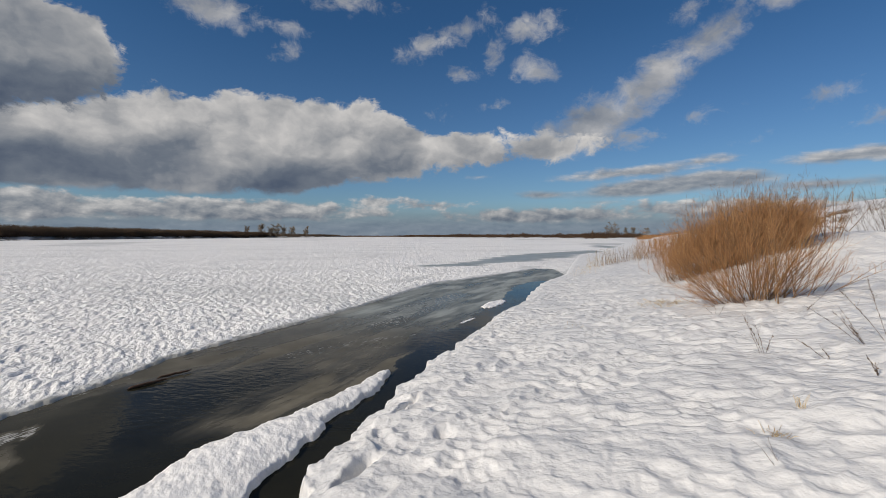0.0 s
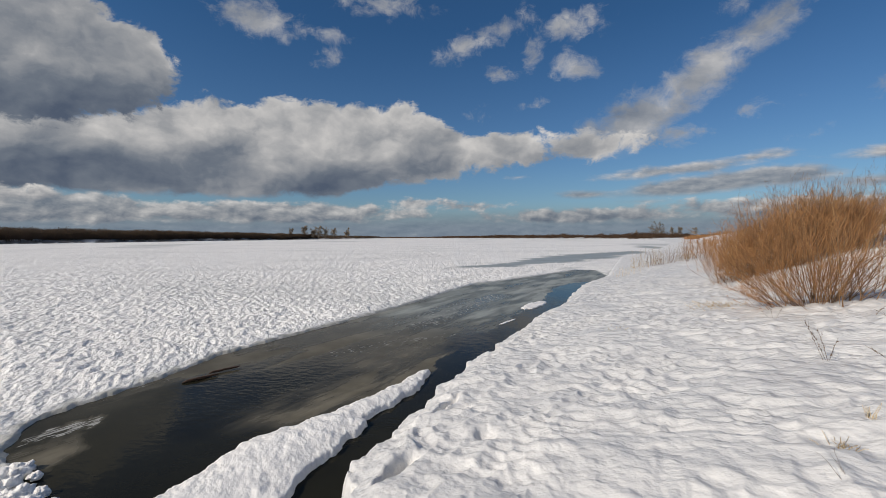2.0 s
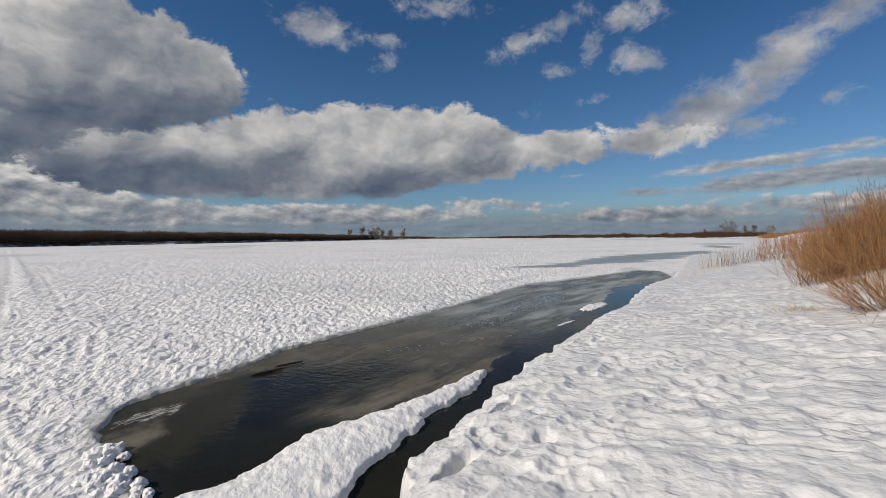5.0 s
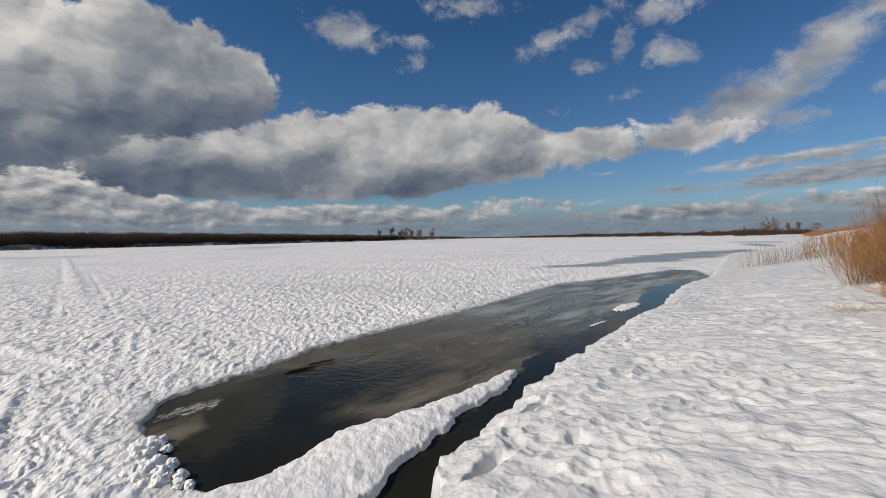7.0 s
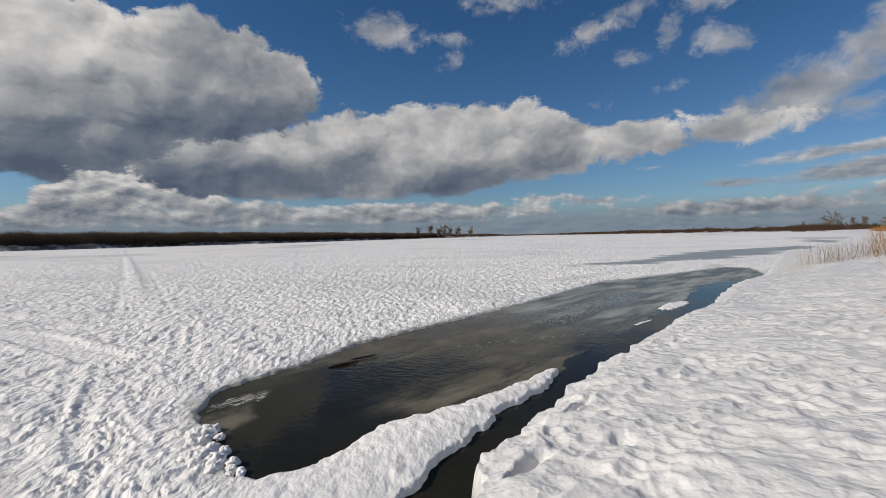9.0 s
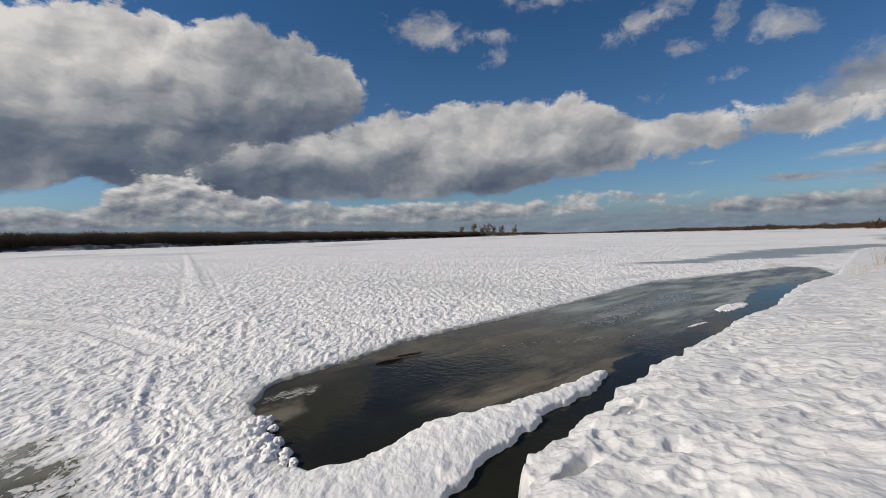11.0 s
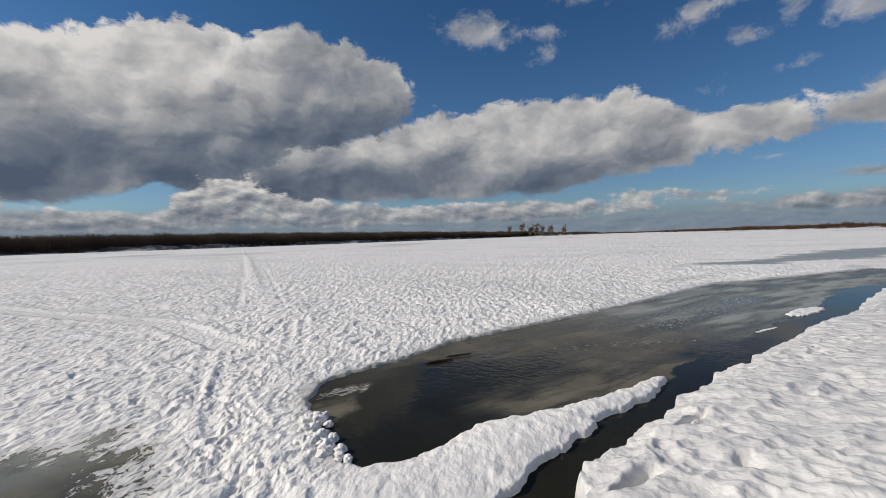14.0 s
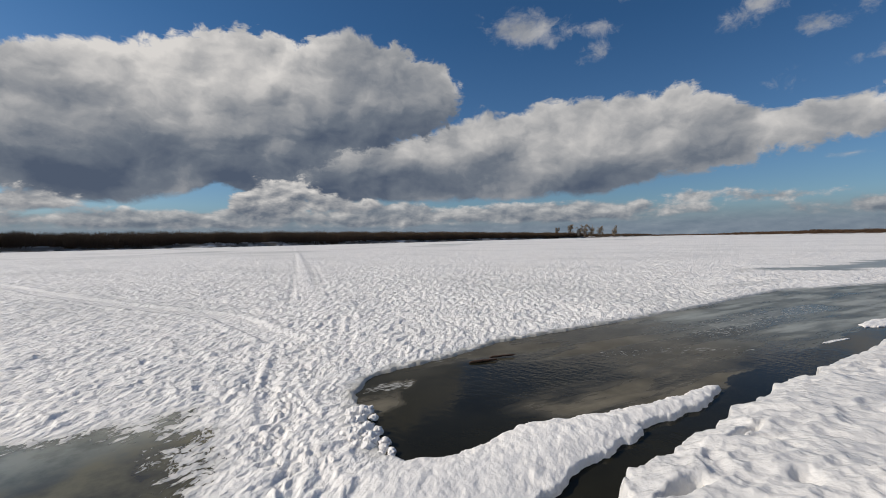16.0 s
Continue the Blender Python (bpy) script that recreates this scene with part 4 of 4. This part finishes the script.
def blades(name, at, label, category, count, foot, tall, lean, mat, seed, radius=0.003, heads=False, group="", kind=""):
    """Dead stalks that stand in the snow, some bent over, some with seed heads."""
    r = np.random.default_rng(seed)
    thing = empty(name, at, label, category, group, kind)
    base = np.stack([r.normal(0, foot, count), r.normal(0, foot, count), np.zeros(count)], -1)
    base[:, 2] = ground_height(base[:, 0] + at[0], base[:, 1] + at[1])[0] - at[2] - 0.04
    h = r.uniform(*tall, count)
    d = r.normal(0, lean, (count, 2))
    tip = base + np.concatenate([d * h[:, None], h[:, None]], -1)
    line = grow(base, tip, 6, -0.1 * h, 0.012, seed + 1)
    rad = np.full((count, 1), radius) * np.linspace(1, 0.4, 6)[None, :]
    if count <= 14:
        owners = each_tube("stalk", line, rad, mat, thing, 4)
    else:
        tubes("stalk_spray", line, rad, mat, thing, kind="stuff")
        owners = [thing]
    if heads:
        for k, owner in enumerate(owners):
            own = line[k:k + 1] if len(owners) > 1 else line
            s, t = branch_off(own, 7, 0.02, 0.11, 0.6, seed + 2 + k, 0.3)
            tubes("shoot_spray", grow(s, t, 4, np.zeros(len(s)), 0.006, seed + 3), np.full((len(s), 1), radius * 0.7) * np.linspace(1, 0.5, 4)[None, :], mat, owner, kind="stuff")
            s, t = branch_off(own, 9, 0.01, 0.025, 0.5, seed + 4 + k, 0.2)
            tubes("seed_spray", np.stack([s, (s + t) / 2, t], 1), np.tile([0.001, radius * 2.4, 0.001], (len(s), 1)), mat, owner, 4, kind="stuff")
    return thing


def on_snow(x, y):
    return (x, y, ground_at(x, y))


def weed(at, label, stalks, seed, radius=0.003, heads=6):
    """A dead weed whose stalks lean the ways given: sideways, away and up, in metres; each with shoots and seed heads."""
    thing = empty("dead_weed", at, label, "weed", "weeds on the bank")
    r = np.random.default_rng(seed)
    for k, (dx, dy, dz) in enumerate(stalks):
        foot = np.array([[r.normal(0, 0.012), r.normal(0, 0.012), -0.05]])
        line = grow(foot, np.array([[dx, dy, dz]]), 7, np.array([0.12 * dz]), 0.006, seed + k)
        stalk = tubes("stalk", line, np.array([radius * np.linspace(1, 0.4, 7)]), WEED, thing, 4)
        if heads:
            s, t = branch_off(line, heads, 0.02, 0.10, 0.55, seed + 20 + k, 0.3)
            tubes("shoot_spray", grow(s, t, 4, np.zeros(len(s)), 0.005, seed + 30 + k), np.full((len(s), 1), radius * 0.6) * np.linspace(1, 0.5, 4)[None, :], WEED, stalk, kind="stuff")
            s, t = branch_off(line, 2 * heads, 0.010, 0.024, 0.6, seed + 40 + k, 0.2)
            tubes("seed_spray", np.stack([s, (s + t) / 2, t], 1), np.tile([0.001, radius * 2.2, 0.001], (len(s), 1)), WEED, stalk, 4, kind="stuff")
    return thing


weed(on_snow(3.80, 5.38), "dead brown weed with seed heads in the snow", [(-0.14, 0.05, 0.28), (-0.20, 0.1, 0.46), (-0.1, 0.0, 0.36), (0.12, 0.06, 0.2)], 21, heads=5)
weed(on_snow(4.22, 4.92), "leaning dead weed stalk with dark seed heads", [(-0.36, 0.0, 0.20), (-0.10, 0.0, 0.13)], 22)
weed(on_snow(4.85, 5.22), "tall dead weed stalks with brown seed heads", [(-0.62, 0.1, 0.45), (-0.34, 0.1, 0.36), (-0.24, 0.15, 0.42), (-0.30, -0.1, 0.24), (-0.16, 0.1, 0.30)], 23)
weed(on_snow(5.12, 5.25), "tall dead weed stalks with brown seed heads", [(-0.40, 0.2, 0.62), (-0.18, 0.1, 0.72), (0.1, 0.1, 0.66), (0.25, 0.0, 0.5)], 27, 0.0035, 8)
weed(on_snow(4.12, 4.28), "short leaning weed stalk in the snow", [(-0.15, 0.0, 0.16), (-0.07, 0.0, 0.1)], 24)
weed(on_snow(5.85, 7.4), "thin dead stalks in the snow", [(0.3, 0.0, 0.25), (0.12, 0.0, 0.12)], 25, heads=3)
weed(on_snow(4.75, 7.9), "thin dead stalks in the snow", [(-0.06, 0.0, 0.2), (0.14, 0.0, 0.22), (-0.2, 0.0, 0.1)], 28, 0.0025, 2)
weed(on_snow(2.17, 2.93), "forked bare twig sticking out of the snow", [(-0.17, 0.02, 0.13), (-0.05, 0.0, 0.13), (-0.08, 0.0, 0.14)], 26, 0.0018, 0)
blades("straw_tuft", on_snow(2.89, 3.68), "small pale straw tuft in the snow", "dry grass", 9, 0.012, (0.08, 0.17), 0.25, STRAW, 27, 0.004, False, "straw tufts")
blades("straw_tuft", on_snow(2.43, 3.33), "flattened pale straw clump in a melt hollow", "dry grass", 26, 0.03, (0.04, 0.09), 0.7, STRAW, 28, 0.004, False, "straw tufts")
blades("straw_tuft", on_snow(4.75, 9.7), "flattened yellow straw patch on the snow", "dry grass", 140, 0.22, (0.04, 0.14), 1.2, STRAW, 29, 0.004, False, "straw tufts")
blades("straw_tuft", on_snow(2.35, 8.3), "small flattened straw patch on the snow", "dry grass", 40, 0.10, (0.02, 0.07), 1.2, STRAW, 30, 0.0035, False, "straw tufts")
blades("straw_tuft", on_snow(-0.64, 3.72), "pale straw in a melt hole at the bank edge", "dry grass", 14, 0.03, (0.03, 0.09), 0.9, STRAW, 31, 0.004, False, "straw tufts")
for k in range(9):
    x, y = 9.6 + 0.62 * k + rng.normal(0, 0.4), 28.6 + 0.55 * k + rng.normal(0, 0.8)
    blades("reed_clump", on_snow(x, y), "pale dry reeds standing along the bank edge", "reeds", 26, 0.38, (0.5, 1.25), 0.22, WILLOW_STEM if k % 3 else STRAW, 40 + k, 0.006, False, "reeds on the bank")
for k in range(5):
    x, y = 6.6 + 0.5 * k, 21.5 + 1.1 * k
    blades("reed_clump", on_snow(x, y), "few thin dry reeds in the snow", "reeds", 5, 0.3, (0.25, 0.6), 0.2, STRAW, 60 + k, 0.005, False, "reeds on the bank")


# ---- woods and trees along the shores ----
def scrub(name, label, x, y, tall, wide, twigs, mat, seed):
    """Bare woods far off: for each place a bunch of thin slanting twigs that fill a rounded crown, all in one mesh."""
    r = np.random.default_rng(seed)
    n = len(x) * twigs
    girth = np.repeat(wide, twigs)
    ox, oy = r.normal(0, 0.8, n), r.normal(0, 0.7, n)
    px, py = np.repeat(x, twigs) + ox * girth, np.repeat(y, twigs) + oy * girth
    pz = ground_height(px, py)[0]
    h = np.repeat(tall, twigs) * r.uniform(0.62, 1.0, n) * (1 - 0.10 * np.minimum(ox ** 2 + oy ** 2, 3))
    lean = r.normal(0, 0.16, (n, 2)) * h[:, None]
    line = np.stack([np.stack([px, py, pz - 0.1], -1), np.stack([px + lean[:, 0], py + lean[:, 1], pz + h], -1)], 1)
    rad = (girth * r.uniform(0.04, 0.085, n))[:, None] * np.array([1.0, 0.45])[None, :]
    return tagged(tubes(name, line, rad, mat, sides=3), label, "woods", kind="stuff")


def shore_points(shore, y0, y1, n, inland, side, seed):
    r = np.random.default_rng(seed)
    ys, xs = np.array(shore, float).T
    y = r.uniform(y0, y1, n)
    return np.interp(y, ys, xs) + side * r.uniform(*inland, n), y


x, y = shore_points(FAR_BANK, -40, 700, 4000, (7, 26), -1, 71)
scrub("far_woods", "dark bare willow woods along the opposite bank", x, y, rng.uniform(6.0, 6.9, len(x)) + 0.9 * fbm(x * 0.05, y * 0.03, 72, 3), rng.uniform(0.9, 1.8, len(x)), 24, WOODS, 73)
x, y = shore_points(FAR_BANK, 700, 1500, 1500, (3, 60), -1, 74)
scrub("far_woods", "dark bare woods where the opposite bank recedes", x, y, rng.uniform(3, 6, len(x)), rng.uniform(1.2, 2.8, len(x)), 14, WOODS, 75)
a = rng.uniform(-25, 12, 1500)
d = rng.uniform(1500, 2300, 1500)
scrub("distant_woods", "low brown woods on the horizon", d * np.sin(np.radians(a)), d * np.cos(np.radians(a)), rng.uniform(3.5, 7.0, 1500), rng.uniform(4, 9, 1500), 14, RUST_WOODS, 76)
x, y = shore_points(BANK, 330, 1150, 1900, (3, 70), 1, 77)
scrub("shore_scrub", "reddish bare scrub along the far shore", x, y, rng.uniform(2.6, 5.0, len(x)) * np.clip(0.75 + 0.9 * fbm(x * 0.012, y * 0.012, 81, 3), 0.3, 1.5), rng.uniform(1.2, 2.6, len(x)), 20, RUST_WOODS, 78)
x, y = shore_points(BANK, 95, 210, 900, (9, 40), 1, 79)
scrub("bank_scrub", "orange-brown low scrub on the snowy bank", x, y, rng.uniform(0.9, 2.0, len(x)), rng.uniform(0.6, 1.3, len(x)), 18, WILLOW, 80)


def bare_tree(at, tall, wide, seed, label, mat=BARK, low=0.25):
    """A leafless broad tree: trunk, limbs and a crown of many fine twigs with gaps."""
    r = np.random.default_rng(seed)
    thing = empty("bare_tree", at, label, "tree", "bare trees on the far shores")
    trunk = grow(np.array([[0, 0, -0.5]]), np.array([[r.normal(0, 0.3), r.normal(0, 0.3), tall * 0.85]]), 9, np.zeros(1), tall * 0.006, seed)
    tubes("trunk", trunk, tall * 0.022 * np.linspace(1, 0.2, 9)[None, :], mat, thing, 7)
    n = 26
    u = r.uniform(low, 0.95, n)
    i = (u * 8).astype(int)
    start = trunk[0, i]
    a = r.uniform(0, 2 * math.pi, n)
    reach = wide * 0.5 * np.sqrt(np.maximum(0.15, 1 - ((u - 0.55) / 0.6) ** 2)) * r.uniform(0.6, 1.0, n)
    tip = start + np.stack([np.cos(a) * reach, np.sin(a) * reach, tall * r.uniform(0.08, 0.28, n)], -1)
    limbs = grow(start, tip, 6, np.zeros(n), tall * 0.01, seed + 1)
    tubes("limb_spray", limbs, np.full((n, 1), tall * 0.008) * np.linspace(1, 0.35, 6)[None, :], mat, thing, 4, kind="stuff")
    s, t = branch_off(limbs, 16, tall * 0.05, tall * 0.16, 0.7, seed + 2, 0.4)
    mid = grow(s, t, 4, np.zeros(len(s)), tall * 0.004, seed + 3)
    s2, t2 = branch_off(mid, 2, tall * 0.03, tall * 0.08, 0.7, seed + 4, 0.3)
    fine = grow(s2, t2, 4, np.zeros(len(s2)), tall * 0.003, seed + 5)
    tubes("crown", np.concatenate([mid, fine]), np.concatenate([np.full((len(s), 4), tall * 0.0042), np.full((len(s2), 4), tall * 0.0040)]), mat, thing, kind="stuff")
    return thing


for k, (az, tall, wide) in enumerate([(-23.1, 14, 7), (-21.6, 20, 10), (-20.6, 18, 8), (-20.0, 22, 13), (-19.2, 19, 9), (-18.2, 18, 9), (-16.6, 18, 8)]):
    d = 700.0
    x, y = d * math.sin(radians(az)), d * math.cos(radians(az))
    bare_tree((x, y, ground_at(x, y)), tall, wide, 100 + 10 * k, "bare poplar above the woods on the opposite bank")
for k, (az, d, tall, wide) in enumerate([(20.2, 430, 13, 16), (21.7, 430, 8, 3), (22.5, 420, 8.5, 4), (23.9, 400, 7, 6), (18.0, 500, 7, 4)]):
    x, y = d * math.sin(radians(az)), d * math.cos(radians(az))
    bare_tree((x, y, ground_at(x, y)), tall, wide, 200 + 10 * k, "broad bare tree on the snowy shore" if k == 0 else "slender bare tree on the snowy shore")


# ---- driftwood, ice blocks, floes, plank ----
def stick(points, radius, label, seed):
    line = np.array([points], float)
    u = np.linspace(0, 1, 9)
    src = np.linspace(0, 1, len(points))
    line = np.stack([np.interp(u, src, line[0, :, k]) for k in range(3)], -1)[None]
    line += np.random.default_rng(seed).normal(0, 0.006, line.shape)
    rad = radius * np.array([0.3, 1, 1.05, 0.95, 1, 0.9, 0.85, 0.75, 0.3])
    return tagged(tubes("driftwood_branch", line, rad[None], DRIFTWOOD, sides=8), label, "driftwood", "driftwood in the water")


stick([(-4.66, 6.70, -0.06), (-4.50, 6.95, -0.045), (-4.33, 7.18, -0.05)], 0.024, "wet dark broken branch lying in shallow water", 1)
stick([(-4.52, 7.18, -0.05), (-4.36, 7.42, -0.035), (-4.2, 7.60, -0.04)], 0.02, "thin wet dark branch lying in shallow water", 2)


def lump(name, at, size, seed, label, category, group, mat=ICE, flat=0.75):
    """A knobbly block of refrozen snow."""
    bm = bmesh.new()
    bmesh.ops.create_icosphere(bm, subdivisions=3, radius=1)
    for v in bm.verts:
        n = noise.fractal(v.co * 1.6 + Vector((seed * 3.7, 0, 0)), 1.0, 2.0, 3) + 0.5 * noise.fractal(v.co * 4 + Vector((0, seed, 0)), 1.0, 2.0, 3)
        v.co *= size * (1 + 0.46 * n)
        v.co.z *= flat
    for f in bm.faces:
        f.smooth = True
    me = bpy.data.meshes.new(name)
    bm.to_mesh(me)
    bm.free()
    me.materials.append(mat)
    ob = new(name, me)
    ob.location = at
    return tagged(ob, label, category, group)


for k, (x, y, s) in enumerate([(-4.50, 3.86, 0.10), (-4.52, 4.02, 0.08), (-4.32, 3.66, 0.09), (-4.12, 3.42, 0.09), (-3.95, 3.36, 0.08), (-3.80, 3.28, 0.07), (-3.46, 3.30, 0.05), (-3.34, 3.32, 0.045), (-4.25, 3.76, 0.09), (-4.01, 3.62, 0.10), (-4.03, 3.48, 0.09), (-3.88, 3.66, 0.07), (-3.74, 3.45, 0.10), (-3.60, 3.50, 0.075),
                               (-3.52, 3.40, 0.06), (-4.38, 3.92, 0.10), (-3.66, 3.30, 0.08), (-3.40, 3.40, 0.05), (-4.15, 3.60, 0.07), (-4.45, 4.08, 0.07), (-3.92, 3.50, 0.05), (-4.20, 3.92, 0.06)]):
    s *= 0.92
    lump("ice_block", (x, y, WATER + 0.5 * s), s, k + 1, "rounded block of refrozen snow at the pool's edge", "ice block", "ice blocks at the pool")


lump("ice_block", (-1.33, 3.12, WATER + 0.03), 0.07, 31, "lump of snow fallen into the lead", "ice block", "ice blocks at the pool", SNOW)


def floe(at, rx, ry, turn, seed, thick, label, ragged=0.25):
    """A thin ragged plate of snow-covered ice afloat on the water."""
    bm = bmesh.new()
    n, rings = 160, 5
    grid = []
    for j in range(rings):
        row = []
        for k in range(n):
            a = 2 * math.pi * k / n
            edge = 1 + ragged * noise.fractal(Vector((2.2 * math.cos(a), 2.2 * math.sin(a), seed)), 0.6, 2.2, 6)
            q = (1.0, 0.97, 0.8, 0.5, 0.2)[j] * edge
            zz = (-0.02, thick * 0.6, thick, thick, thick)[j] + (0.25 * thick * noise.noise(Vector((q * math.cos(a) * 6, q * math.sin(a) * 6, seed))) if j > 1 else 0)
            row.append(bm.verts.new((rx * q * math.cos(a), ry * q * math.sin(a), zz)))
        grid.append(row)
    for j in range(rings - 1):
        for k in range(n):
            bm.faces.new((grid[j][k], grid[j][(k + 1) % n], grid[j + 1][(k + 1) % n], grid[j + 1][k])).smooth = True
    bm.faces.new(grid[-1])
    me = bpy.data.meshes.new("ice_floe")
    bm.to_mesh(me)
    bm.free()
    me.materials.append(ICE)
    ob = new("ice_floe", me)
    ob.matrix_world = pose(at[0], at[1], WATER, 0, 0, turn)
    return tagged(ob, label, "ice floe", "floes on the pool")


floe((1.72, 15.3), 1.05, 0.26, 66, 3, 0.03, "white snowy floe beside the open lead", 0.16)
floe((0.68, 12.3), 0.5, 0.05, 62, 5, 0.008, "thin white strip of floating ice", 0.3)


def plank(at, length, turn):
    bm = bmesh.new()
    bmesh.ops.create_cube(bm, size=1)
    bmesh.ops.scale(bm, vec=(length, 0.16, 0.05), verts=bm.verts)
    bmesh.ops.bevel(bm, geom=list(bm.edges), offset=0.008, segments=2, affect="EDGES")
    me = bpy.data.meshes.new("plank")
    bm.to_mesh(me)
    bm.free()
    me.materials.append(PLANK)
    ob = new("plank", me)
    ob.matrix_world = pose(*at, 0, 2, turn)
    return tagged(ob, "weathered wooden plank lying on the snow slope", "plank")


plank((26.9, 31.2, ground_at(26.9, 31.2) + 0.10), 2.7, 2)


# dry grass on the crest of the bank, and a post
for k in range(34):
    if k < 16:
        az, d = rng.uniform(38.5, 41.6), (44.5, 47.5)[k % 2] + rng.normal(0, 0.25)
    else:
        az, d = rng.uniform(42.8, 47.5), rng.uniform(43.5, 47.5)
    x, y = d * math.sin(radians(az)), d * math.cos(radians(az))
    blades("grass_tuft", on_snow(x, y), "brown dry grass on the snowy crest", "dry grass", 36, 0.45, (0.12, 0.38), 0.6, WEED if k % 3 == 0 else WILLOW_STEM, 300 + k, 0.012, False, "grass on the crest")


def post(x, y, tall):
    at = on_snow(x, y)
    line = np.array([[(x, y, at[2] - 0.3), (x + 0.01, y, at[2] + tall * 0.5), (x + 0.03, y + 0.01, at[2] + tall * 0.97), (x + 0.03, y + 0.01, at[2] + tall)]])
    return tagged(tubes("wooden_post", line, np.array([[0.045, 0.04, 0.04, 0.015]]), PLANK, sides=8), "thin weathered wooden post on the snowy crest", "post")


post(43.2, 48.5, 1.5)
